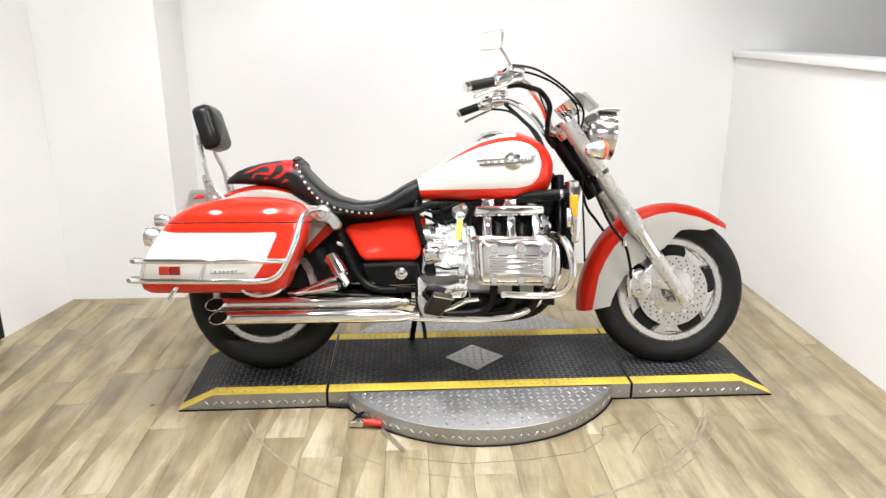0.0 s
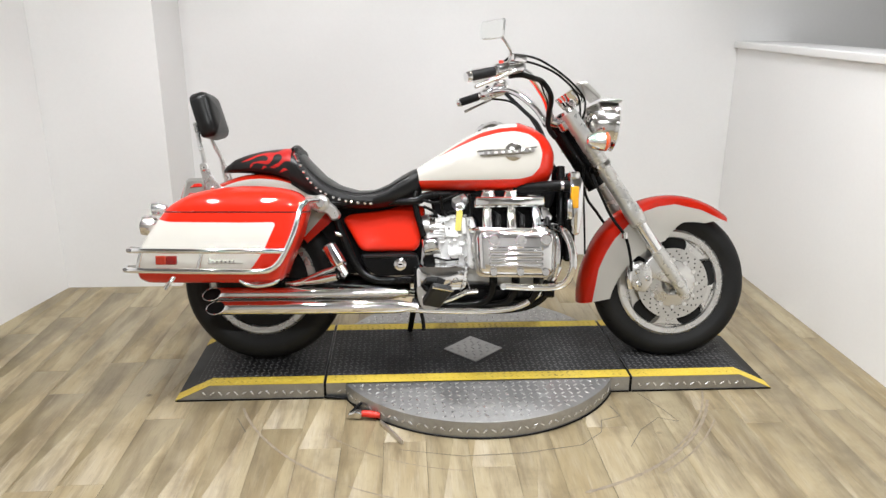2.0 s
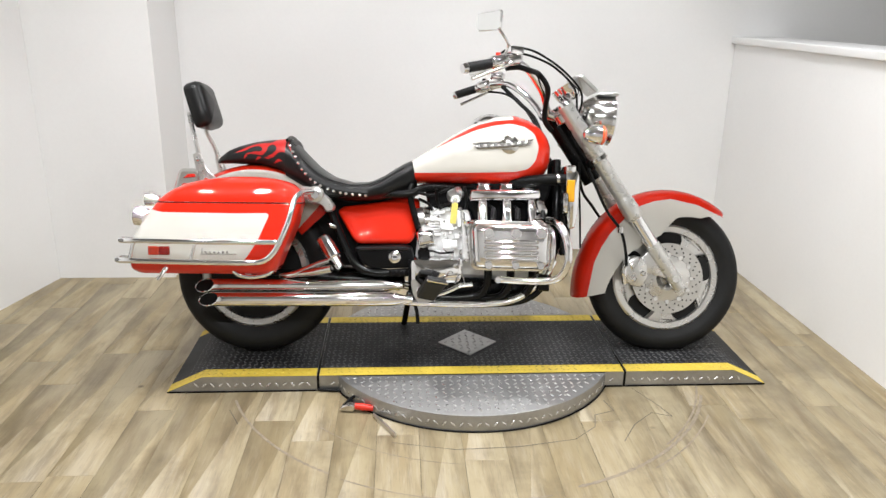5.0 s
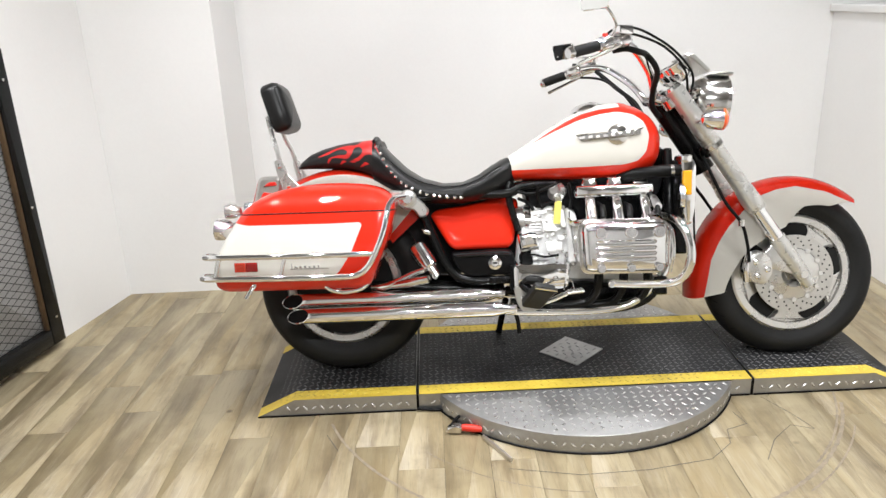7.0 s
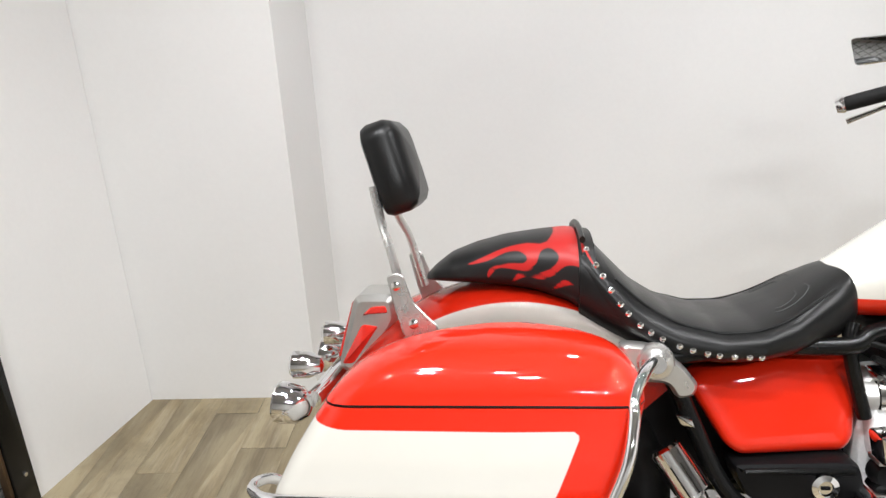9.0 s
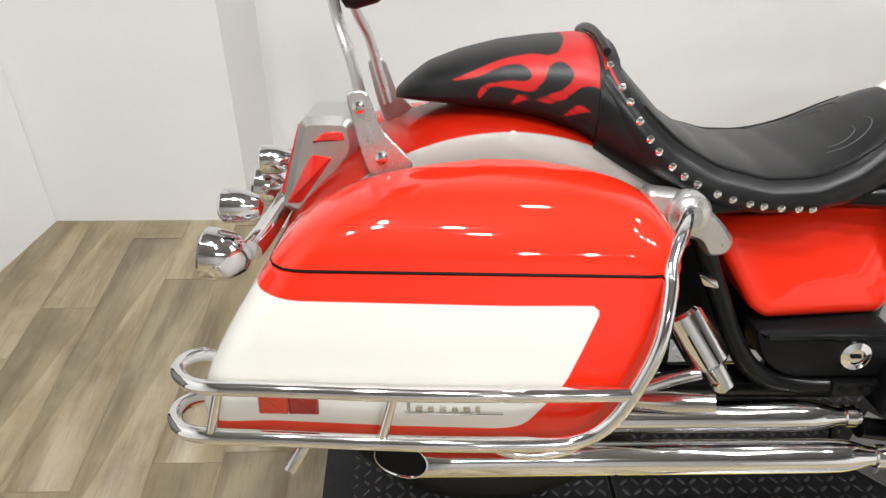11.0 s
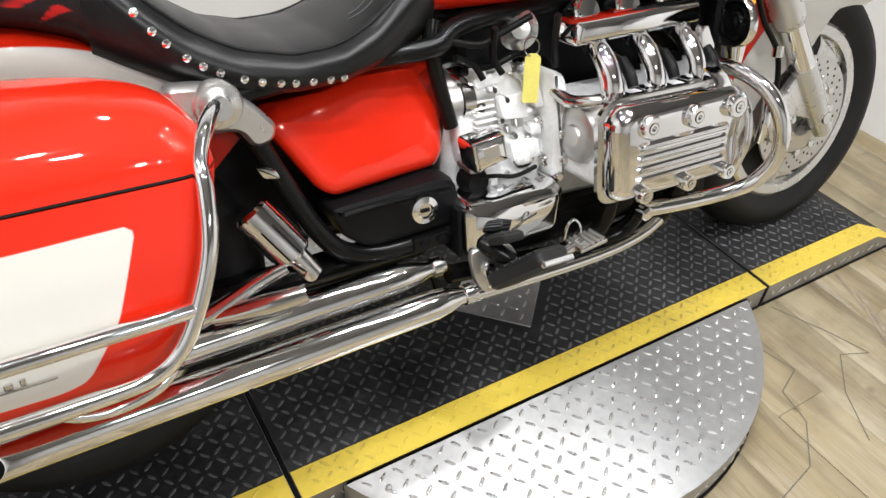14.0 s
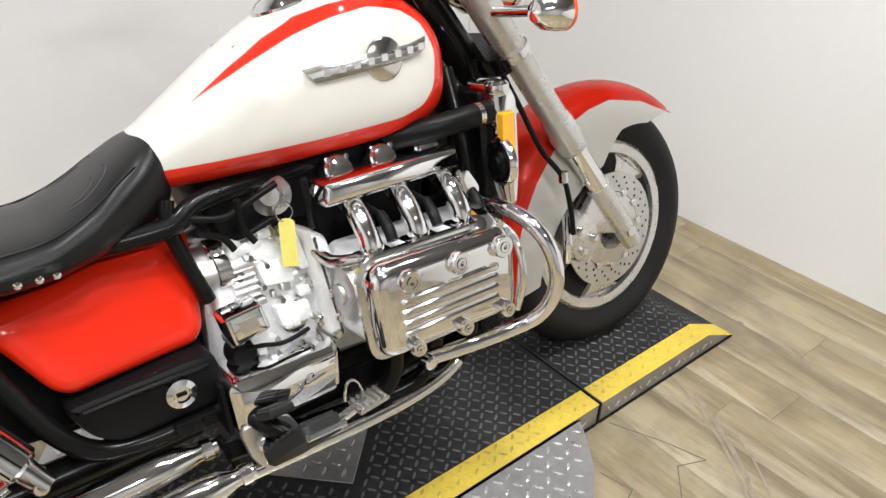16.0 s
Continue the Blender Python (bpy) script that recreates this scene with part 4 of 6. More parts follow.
def wing(tree, s, height, inset):
    """A pair of swept wings laid on the tank's side, drawn in by a share of its breadth."""
    bm = bmesh.new()
    top = [(0.868, 0.860), (0.90, 0.864), (0.94, 0.865), (0.975, 0.867), (1.035, 0.870), (1.07, 0.873), (1.110, 0.880)]
    low = [(0.886, 0.838), (0.91, 0.838), (0.94, 0.840), (0.975, 0.842), (1.035, 0.846), (1.07, 0.850), (1.092, 0.855)]
    rows = []
    for (xa, za), (xb, zb) in zip(top, low):
        row = []
        for k in range(5):
            u = inset + (1 - 2 * inset) * k / 4
            x, z = xa + (xb - xa) * u, za + (zb - za) * u
            row.append((x, hit_y(tree, x, z, s) + s * (height if 0 < k < 4 else height - 0.003), z))
        rows.append([bm.verts.new(p) for p in row])
    for a, b in zip(rows, rows[1:]):
        for k in range(4):
            bm.faces.new((a[k], a[k + 1], b[k + 1], b[k]))
    bmesh.ops.solidify(bm, geom=bm.faces[:], thickness=0.003)
    return bm


tank()


def seat():
    rear = [(-0.160, 0.02, 0.774, 0.780, 0.786), (-0.145, 0.045, 0.774, 0.788, 0.802), (-0.11, 0.074, 0.774, 0.795, 0.828), (-0.06, 0.095, 0.772, 0.802, 0.847), (0.0, 0.110, 0.768, 0.805, 0.862),
            (0.06, 0.124, 0.757, 0.805, 0.870), (0.12, 0.140, 0.735, 0.80, 0.875), (0.165, 0.152, 0.695, 0.785, 0.869)]
    me = finish("rear_seat", body_loft(rear, 80, 64, 2.5, 3.2), FLAME)
    flame = [(0.125, 0.90), (0.146, 0.852), (0.185, 0.772), (0.15, 0.778), (0.12, 0.783), (0.086, 0.771), (0.107, 0.791), (0.135, 0.79), (0.148, 0.801), (0.133, 0.817), (0.110, 0.817), (0.089, 0.800), (0.068, 0.791), (0.039, 0.796), (0.012, 0.784), (0.028, 0.803), (0.061, 0.803), (0.088, 0.815),
             (0.1, 0.834), (0.085, 0.848), (0.066, 0.842), (0.057, 0.82), (0.033, 0.808), (0.01, 0.81), (-0.015, 0.81), (-0.034, 0.79), (-0.029, 0.81), (0.004, 0.82), (0.034, 0.821), (0.041, 0.832), (0.025, 0.842), (-0.002, 0.838), (-0.035, 0.823), (-0.073, 0.815), (-0.046, 0.828), (-0.002, 0.846), (0.041, 0.855), (0.079, 0.858)]
    paint(me, [[(v.x, v.y) for v in spline([(x, z, 0) for x, z in flame], 3, True)]])
    part("rear_seat", me, None, bike, "black leather rear seat with red flame inlay")
    front = [(0.135, 0.150, 0.700, 0.78, 0.876), (0.16, 0.157, 0.682, 0.77, 0.858), (0.20, 0.165, 0.667, 0.742, 0.815), (0.25, 0.172, 0.648, 0.705, 0.764), (0.31, 0.178, 0.632, 0.68, 0.725), (0.39, 0.178, 0.624, 0.667, 0.702), (0.46, 0.172, 0.624, 0.67, 0.705),
             (0.52, 0.157, 0.632, 0.683, 0.730), (0.57, 0.138, 0.642, 0.705, 0.764), (0.61, 0.122, 0.652, 0.725, 0.786), (0.64, 0.105, 0.665, 0.735, 0.798), (0.652, 0.085, 0.68, 0.74, 0.793)]
    me = finish("rider_seat", body_loft(front, 90, 64, 2.6, 2.6), LEATHER)
    part("rider_seat", me, None, bike, "scooped black leather rider seat")
    tree = BVH_OF(me)
    # studded band down the side
    pts = [(0.150, 0.845), (0.176, 0.800), (0.206, 0.752), (0.246, 0.710), (0.300, 0.680), (0.366, 0.661), (0.46, 0.652)]
    mid = spline([(x, 0, z) for x, z in pts], 8)
    for s in (-1, 1):
        bm = bmesh.new()
        rows = []
        for i, p in enumerate(mid):
            d = (mid[min(i + 1, len(mid) - 1)] - mid[max(i - 1, 0)]).normalized()
            n = Vector((-d.z, 0, d.x))
            row = []
            for k in range(5):
                q = p + n * (0.018 * (k - 2) / 2)
                y = hit_y(tree, q.x, q.z, s)
                row.append(bm.verts.new((q.x, y + s * (0.004 if 0 < k < 4 else 0.001), q.z)))
            rows.append(row)
        for a, b in zip(rows, rows[1:]):
            for k in range(4):
                bm.faces.new((a[k], a[k + 1], b[k + 1], b[k]))
        band = part("stud_band", bm, LEATHER, bike, "black leather band with chrome studs")
        dist, want, last = 0.0, 0.0, mid[0]
        for p in mid:
            dist += (p - last).length
            last = p
            if dist >= want:
                want += 0.0255
                y = hit_y(tree, p.x, p.z, s)
                part("stud", lathe([(0.0062, 0), (0.0056, s * 0.0025), (0.003, s * 0.0045), (0, s * 0.005)], 12, "y", (p.x, y + s * 0.003, p.z)), CHROME, band)
    lip = [(0.142, y, 0.881 - 0.75 * y * y - 1.5 * abs(y) ** 3) for y in np.linspace(-0.13, 0.13, 9)]
    part("seat_lip", tube(lip, 0.0055, 4, 10, flat=1.3), LEATHER, bike, "rolled black leather seam")
    # stitched seams over the saddle
    top = BVH_OF(me)
    for s in (-1, 1):
        for ring in (0.0, 0.022):
            pts = []
            for k in range(9):
                a = -0.3 + 2.2 * k / 8
                x, y = 0.515 + (0.055 - ring) * math.cos(a), s * (0.055 + (0.04 - ring * 0.7) * math.sin(a))
                h = top.ray_cast(Vector((x, y, 1.2)), Vector((0, 0, -1)))[0]
                if h:
                    pts.append(h + Vector((0, 0, 0.0004)))
            part("stitching", tube(pts, 0.0010, 3, 6), STITCH, bike)
        pts = []
        for x in np.linspace(0.20, 0.60, 14):
            y = s * along(x, [(r[0], r[1] * 0.84) for r in front])[0]
            h = top.ray_cast(Vector((x, y, 1.2)), Vector((0, 0, -1)))[0]
            if h:
                pts.append(h + Vector((0, 0, 0.0005)))
        part("piping", tube(pts, 0.0032, 3, 8), LEATHER, bike)


seat()


def rear_fender():
    rings = []
    for i in range(47):
        u = i / 46
        a = radians(158 - 118 * u)
        r = 0.456 - 0.022 * u
        ring = []
        for k in range(25):
            v = -1 + 2 * k / 24
            w = abs(v)
            y = 0.138 * math.copysign(min(1, math.sin(min(w / 0.6, 1) * math.pi / 2)), v)
            rr = r - 0.034 * (1 - math.cos(min(w / 0.6, 1) * math.pi / 2)) - max(0, w - 0.6) * 0.36
            ring.append(Vector((rr * math.cos(a) * 0.93 + 0.015, y, 0.329 + rr * math.sin(a))))
        rings.append(ring)
    bm = loft(rings, False, closed=False)
    bmesh.ops.solidify(bm, geom=bm.faces[:], thickness=0.004)
    me = finish("rear_fender", bm, PAINT, 50)
    co = np.empty(len(me.vertices) * 3)
    me.vertices.foreach_get("co", co)
    p = co.reshape(-1, 3)
    r = np.hypot((p[:, 0] - 0.015) / 0.93, p[:, 2] - 0.329)
    v = np.minimum(np.minimum(0.4205 - r, np.abs(p[:, 1]) - 0.08), (np.arctan2(p[:, 2] - 0.329, (p[:, 0] - 0.015) / 0.93) - radians(46)) * 0.35)
    me.attributes.new("paint", "FLOAT", "POINT").data.foreach_set("value", v)
    part("rear_fender", me, None, bike, "red rear mudguard with white side panels")
    # tail lamp
    tl = part("tail_lamp", pillow([(-0.345, 0.60), (-0.30, 0.585), (-0.215, 0.70), (-0.225, 0.752), (-0.305, 0.752)], [(-0.066, 0.012), (-0.052, 0), (0.052, 0), (0.066, 0.012)], 0.02), SATIN, bike, "chrome tail lamp housing with red lenses")
    for s in (-1, 1):
        part("lens", pillow([(-0.335, 0.612), (-0.31, 0.612), (-0.255, 0.690), (-0.29, 0.695)], [(s * 0.060, 0), (s * 0.067, 0.001), (s * 0.069, 0.004)], 0.008), RED_LENS, tl, "red lens")
        part("lens", pillow([(-0.29, 0.712), (-0.235, 0.716), (-0.24, 0.732), (-0.27, 0.73)], [(s * 0.060, 0), (s * 0.067, 0.001), (s * 0.069, 0.003)], 0.006), RED_LENS, tl, "red lens")
    part("lens", slab([(-0.346, 0.622), (-0.334, 0.618), (-0.302, 0.735), (-0.311, 0.738)], -0.048, 0.048, 0.003, 0.004), RED_LENS, tl, "red lens")
    bar = part("signal_bar", tube([(-0.37, -0.165, 0.572), (-0.36, -0.10, 0.58), (-0.36, 0.10, 0.58), (-0.37, 0.165, 0.572)], 0.018, 4, 16), CHROME, bike, "chrome signal bar")
    for s in (-1, 1):
        sig = part("rear_signal", lathe([(0, 0.055), (0.02, 0.05), (0.036, 0.03), (0.040, 0.0), (0.040, -0.014), (0.036, -0.018)], 28, "x"), CHROME, bike, "chrome bullet rear signal", pose(-0.425, s * 0.165, 0.565, 0, 8, 0))
        part("lens", lathe([(0.037, -0.014), (0.028, -0.019), (0, -0.021)], 28, "x"), ORANGE_LENS, sig, "orange lens")
        lamp2 = part("running_lamp", lathe([(0, 0.05), (0.016, 0.045), (0.026, 0.02), (0.027, -0.01), (0.02, -0.016), (0, -0.017)], 24, "x"), CHROME, bike, "small chrome lamp", pose(-0.405, s * 0.125, 0.628, 0, 0, 0))


rear_fender()


def sissy_bar():
    for s in (-1, 1):
        y = s * 0.132
        b = part("sissy_bar", tube([(-0.185, y * 1.08, 0.735), (-0.20, y * 1.03, 0.79), (-0.215, y * 0.95, 0.85), (-0.235, y * 0.75, 0.90), (-0.25, y * 0.7, 0.97)], [0.009, 0.009, 0.0085, 0.0085, 0.0085], 5, 10, flat=1.8), POLISHED, bike, "chrome backrest upright")
        part("mount", slab([(-0.222, 0.808), (-0.192, 0.812), (-0.172, 0.755), (-0.125, 0.708), (-0.135, 0.690), (-0.19, 0.688), (-0.205, 0.735)], y * 1.14 - 0.004, y * 1.14 + 0.004, 0.002, 0.012), POLISHED, b)
        for x, z in ((-0.203, 0.788), (-0.172, 0.715)):
            part("bolt", lathe([(0, 0), (0.009, 0), (0.009, s * 0.005), (0.005, s * 0.007), (0, s * 0.007)], 12, "y", (x, y * 1.14 + s * 0.003, z)), WORN_CHROME, b)
    poly = [(-0.095, 0.905), (0.095, 0.905), (0.108, 0.95), (0.10, 1.07), (0.07, 1.09), (-0.07, 1.09), (-0.10, 1.07), (-0.108, 0.95)]
    lv = [(-0.035, 0.02), (-0.03, 0.006), (-0.018, 0), (0.016, 0), (0.032, 0.008), (0.042, 0.025)]
    bm = pillow([(y, z - 0.99) for y, z in poly], lv, 0.04, 5, 0.008, "yz")
    part("backrest", bm, LEATHER, bike, "padded black leather backrest", pose(-0.220, 0, 0.998, 0, -17, 0))


sissy_bar()


# ---- saddlebags ----
def plan_ring(x0, x1, yin, yout, z, r, n=72):
    p = resample(rounded([(x0, yin), (x1, yin), (x1, yout), (x0, yout)], r, 8), n)
    return [Vector((q.x, q.y, z)) for q in p]


def bag_rings(rows, steps):
    a = np.array(rows)
    t = np.linspace(0, len(rows) - 1, steps)
    out = []
    for u in t:
        v = [np.interp(u, range(len(rows)), a[:, k]) for k in range(a.shape[1])]
        out.append(v)
    out = np.array(out)
    for _ in range(3):
        out[1:-1] = (out[:-2] + 2 * out[1:-1] + out[2:]) / 4
    return out


def saddlebag(s):
    """s is -1 for the bag on the bike's right, 1 for the other."""
    flip = Matrix.Identity(4) if s < 0 else Matrix.Diagonal((1, -1, 1, 1))
    base = [(0.356, -0.33, 0.085, -0.285, 0.04), (0.360, -0.376, 0.120, -0.340, 0.04), (0.378, -0.398, 0.138, -0.364, 0.045), (0.43, -0.404, 0.158, -0.377, 0.045), (0.48, -0.390, 0.180, -0.381, 0.045), (0.535, -0.362, 0.202, -0.374, 0.045), (0.585, -0.332, 0.216, -0.362, 0.05), (0.622, -0.306, 0.226, -0.352, 0.052)]
    rows = bag_rings(base, 48)
    bm = loft([plan_ring(x0, x1, -0.168, yo, z, r, 110) for z, x0, x1, yo, r in rows])
    bm.transform(flip)
    me = finish("saddlebag", bm, PAINT, 60)
    panel = rounded([(-0.46, 0.408), (-0.306, 0.418), (-0.14, 0.411), (0.0, 0.409), (0.028, 0.416), (0.052, 0.450), (0.077, 0.486), (0.120, 0.588), (0.0, 0.586), (-0.27, 0.588), (-0.345, 0.604), (-0.46, 0.640)], 0.014, 5)
    paint(me, [[tuple(v) for v in panel]])
    bag = part("saddlebag", me, None, bike, "red hard saddlebag with a white side panel")
    lid = [(0.627, -0.304, 0.226, -0.352, 0.052), (0.65, -0.284, 0.224, -0.347, 0.06), (0.677, -0.248, 0.210, -0.330, 0.07), (0.698, -0.20, 0.182, -0.304, 0.08), (0.713, -0.125, 0.13, -0.270, 0.06), (0.720, -0.05, 0.06, -0.235, 0.03)]
    bm = loft([plan_ring(x0, x1, -0.168, yo, z, min(r, (x1 - x0) * 0.4, (-0.168 - yo) * 0.45), 72) for z, x0, x1, yo, r in bag_rings(lid, 22)])
    bm.transform(flip)
    part("bag_lid", bm, RED_PAINT, bag, "glossy red domed lid", angle=60)
    seam = [Vector(p) for p in plan_ring(-0.3045, 0.2245, -0.170, -0.3505, 0.6245, 0.052, 72)]
    bm = tube([flip @ p for p in seam], 0.0020, 1, 6, closed=True)
    part("lid_seam", bm, PLASTIC, bag)
    # reflector in two tones: the rear half has the orange glint in its colour
    yo = -0.3775
    for nm, x0, x1, mt, lb in (("reflector", -0.318, -0.280, GLINT_REFLECTOR, "red reflector half with its orange glint coloured in"), ("reflector", -0.279, -0.240, DARK_REFLECTOR, "dark red reflector")):
        bm = box(x0, x1, yo - 0.007, yo + 0.010, 0.433, 0.465, 0.003)
        bm.transform(flip)
        part(nm, bm, mt, bag, lb)
    # slim chrome name strip, as plain bars
    bm = bmesh.new()
    x = -0.125
    box(x - 0.004, x + 0.125, yo - 0.005, yo + 0.0, 0.437, 0.4395, 0.0005, bm)
    for w, h in ((0.004, 0.016), (0.009, 0.007), (0.008, 0.006), (0.009, 0.007), (0.008, 0.006), (0.009, 0.007), (0.006, 0.008)):
        box(x, x + w, yo - 0.006, yo + 0.001, 0.4415, 0.4415 + h, 0.0015, bm)
        x += w + 0.007
    bm.transform(flip)
    part("name_strip", bm, WORN_CHROME, bag, "chrome script strip")
    # guard rails
    upper = [(-0.385, -0.310, 0.470), (-0.405, -0.318, 0.483), (-0.423, -0.342, 0.487), (-0.420, -0.372, 0.486), (-0.385, -0.400, 0.486), (-0.30, -0.405, 0.486), (-0.10, -0.408, 0.484), (0.10, -0.402, 0.484), (0.160, -0.398, 0.484)]
    lower = [(-0.39, -0.310, 0.402), (-0.415, -0.318, 0.413), (-0.434, -0.342, 0.417), (-0.432, -0.375, 0.416), (-0.40, -0.402, 0.415), (-0.30, -0.407, 0.414), (-0.10, -0.410, 0.411), (0.05, -0.405, 0.410), (0.100, -0.402, 0.416), (0.133, -0.401, 0.440), (0.160, -0.398, 0.484), (0.187, -0.388, 0.548), (0.200, -0.362, 0.605), (0.205, -0.335, 0.638), (0.225, -0.30, 0.662), (0.250, -0.24, 0.665)]
    for nm, pts, r in (("upper_rail", upper, 0.0098), ("lower_rail", lower, 0.0105)):
        bm = tube(pts, r, 6, 14)
        bm.transform(flip)
        part(nm, bm, CHROME, bag, "chrome guard rail")
    for x, ya, yb in ((-0.365, -0.403, -0.406), (-0.145, -0.407, -0.410)):
        bm = tube([(x + 0.006, ya, 0.486), (x - 0.012, yb, 0.414)], 0.0068, 1, 10, smooth=False)
        bm.transform(flip)
        part("rail_post", bm, CHROME, bag)
    bm = tube([(-0.255, -0.352, 0.395), (-0.265, -0.372, 0.375), (-0.285, -0.382, 0.342)], [0.010, 0.008, 0.009], 4, 10, flat=0.6)
    bm.transform(flip)
    part("latch", bm, WORN_CHROME, bag)
    # front loop under the bag
    bm = tube([(-0.03, -0.345, 0.385), (0.0, -0.352, 0.360), (0.05, -0.352, 0.351), (0.105, -0.345, 0.362), (0.128, -0.325, 0.385), (0.135, -0.27, 0.405)], 0.0080, 5, 12)
    bm.transform(flip)
    part("under_loop", bm, CHROME, bag)
    # hinge casting at the front top corner
    br = pillow([(0.195, 0.688), (0.26, 0.682), (0.312, 0.645), (0.338, 0.612), (0.33, 0.59), (0.30, 0.585), (0.285, 0.615), (0.245, 0.615), (0.215, 0.64)], [(-0.165, 0.006), (-0.17, 0), (-0.195, 0), (-0.203, 0.006)], 0.02)
    br.transform(flip)
    part("hinge_bracket", br, POLISHED, bag, "cast chrome bag bracket")
    bm = lathe([(0, -0.214), (0.020, -0.214), (0.024, -0.211), (0.030, -0.211), (0.033, -0.206), (0.033, -0.19), (0, -0.19)], 28, "y", (0.262, 0, 0.655))
    bm.transform(flip)
    part("bracket_boss", bm, POLISHED, bag)
    bm = lathe([(0, -0.225), (0.015, -0.225), (0.018, -0.219), (0.018, -0.195), (0, -0.195)], 18, "y", (0.262, 0, 0.655))
    bm.transform(flip)
    part("bracket_bolt", bm, CHROME, bag)


saddlebag(-1)
saddlebag(1)


# ---- frame, side covers, running gear ----
def side_parts():
    for s in (-1, 1):
        f = 1 if s > 0 else -1
        cover = pillow([(0.335, 0.588), (0.36, 0.606), (0.50, 0.624), (0.585, 0.646), (0.618, 0.640), (0.662, 0.640), (0.666, 0.60), (0.643, 0.478), (0.622, 0.458), (0.425, 0.460), (0.402, 0.476)],
                       [(f * 0.03, 0.0), (f * 0.118, 0.0), (f * 0.130, 0.003), (f * 0.139, 0.012), (f * 0.143, 0.024)], 0.03, 5, f * 0.006)
        for v in cover.verts:
            v.co.y -= f * (0.02 + 0.15 * (v.co.x - 0.5) + 0.36 * (v.co.z - 0.53)) * min(1, abs(v.co.y) / 0.12)
        part("side_cover", cover, RED_PAINT, bike, "glossy red side cover", angle=55)
        bb = part("battery_box", pillow([(0.405, 0.452), (0.60, 0.458), (0.635, 0.45), (0.645, 0.40), (0.63, 0.365), (0.47, 0.362), (0.43, 0.39)], [(f * 0.083, 0), (f * 0.148, 0.0), (f * 0.163, 0.004), (f * 0.169, 0.014)], 0.02), PLASTIC, bike, "black plastic battery cover")
        part("ridge", tube([(0.43, f * 0.167, 0.438), (0.52, f * 0.169, 0.442), (0.62, f * 0.167, 0.44)], 0.005, 3, 8), BLACK, bb)
        kn = part("chrome_knob", lathe([(0.026, f * 0.159), (0.027, f * 0.168), (0.024, f * 0.177), (0.014, f * 0.18), (0.012, f * 0.176), (0, f * 0.176)], 28, "y", (0.568, 0, 0.412)), CHROME, bike, "round chrome knob")
        part("knob_slot", box(0.56, 0.576, f * 0.1755, f * 0.179, 0.409, 0.415, 0.001), PLASTIC, kn)
        # frame tubes
        part("frame_tube", tube([(0.255, f * 0.123, 0.655), (0.305, f * 0.135, 0.60), (0.345, f * 0.143, 0.51), (0.385, f * 0.149, 0.42), (0.43, f * 0.153, 0.365), (0.50, f * 0.153, 0.345), (0.60, f * 0.153, 0.348), (0.68, f * 0.143, 0.35)], 0.0165, 6, 16), BLACK, bike, "black steel frame tube")
        part("frame_tube", tube([(0.45, f * 0.11, 0.66), (0.62, f * 0.12, 0.66), (0.70, f * 0.10, 0.685), (1.0, f * 0.06, 0.70), (1.20, f * 0.045, 0.80)], 0.017, 6, 14), BLACK, bike, "black steel frame tube")
        part("frame_tube", tube([(0.632, f * 0.108, 0.70), (0.625, f * 0.113, 0.67), (0.632, f * 0.113, 0.62), (0.66, f * 0.108, 0.52)], 0.013, 5, 12), BLACK, bike, "black steel frame tube")
        part("frame_tube", tube([(1.22, f * 0.05, 0.80), (1.215, f * 0.10, 0.62), (1.20, f * 0.12, 0.42), (1.12, f * 0.14, 0.26), (0.90, f * 0.14, 0.225), (0.62, f * 0.15, 0.26)], 0.018, 7, 14), BLACK, bike, "black steel frame tube")
        br = part("frame_bracket", slab([(0.545, 0.335), (0.615, 0.338), (0.615, 0.362), (0.545, 0.362)], f * 0.158, f * 0.175, 0.003, 0.006), BLACK, bike)
        for x in (0.563, 0.597):
            part("bolt", lathe([(0, f * 0.173), (0.008, f * 0.173), (0.008, f * 0.179), (0, f * 0.181)], 10, "y", (x, 0, 0.349)), PLASTIC, br)
        # shock absorber with a chrome shroud
        a, b = Vector((0.284, f * 0.170, 0.486)), Vector((0.358, f * 0.208, 0.372))
        sh = part("shock_absorber", tube([a, a.lerp(b, 0.04), a.lerp(b, 0.66), a.lerp(b, 0.70)], [0.026, 0.031, 0.031, 0.026], 2, 24, smooth=False), CHROME, bike, "chrome shrouded rear shock")
        part("lower_eye", tube([a.lerp(b, 0.68), b], [0.019, 0.016], 2, 16), WORN_CHROME, sh)
        ribs = bmesh.new()
        for k in range(10):
            w = 2 * math.pi * k / 10
            o = Vector((0.86 * math.cos(w), math.sin(w), 0.5 * math.cos(w))) * 0.0305
            tube([a.lerp(b, 0.18) + o, a.lerp(b, 0.6) + o], 0.0022, 1, 6, ribs, smooth=False)
        part("shroud_ribs", ribs, BLACK, sh)
        part("shock_nut", lathe([(0, f * 0.17), (0.014, f * 0.17), (0.014, f * 0.215), (0.01, f * 0.22), (0, f * 0.22)], 14, "y", (0.350, 0, 0.378)), CHROME, sh)
        part("swingarm", tube([(0.60, f * 0.07, 0.30), (0.35, f * 0.1, 0.315), (0.12, f * 0.105, 0.325), (0.0, f * 0.1, 0.329)], [0.03, 0.028, 0.026, 0.03], 5, 14), BLACK, bike, "black swingarm")
        part("passenger_peg", tube([(0.20, f * 0.203, 0.345), (0.27, f * 0.233, 0.36), (0.33, f * 0.253, 0.372)], [0.012, 0.017, 0.014], 4, 14), WORN_CHROME, bike, "folded chrome passenger peg")
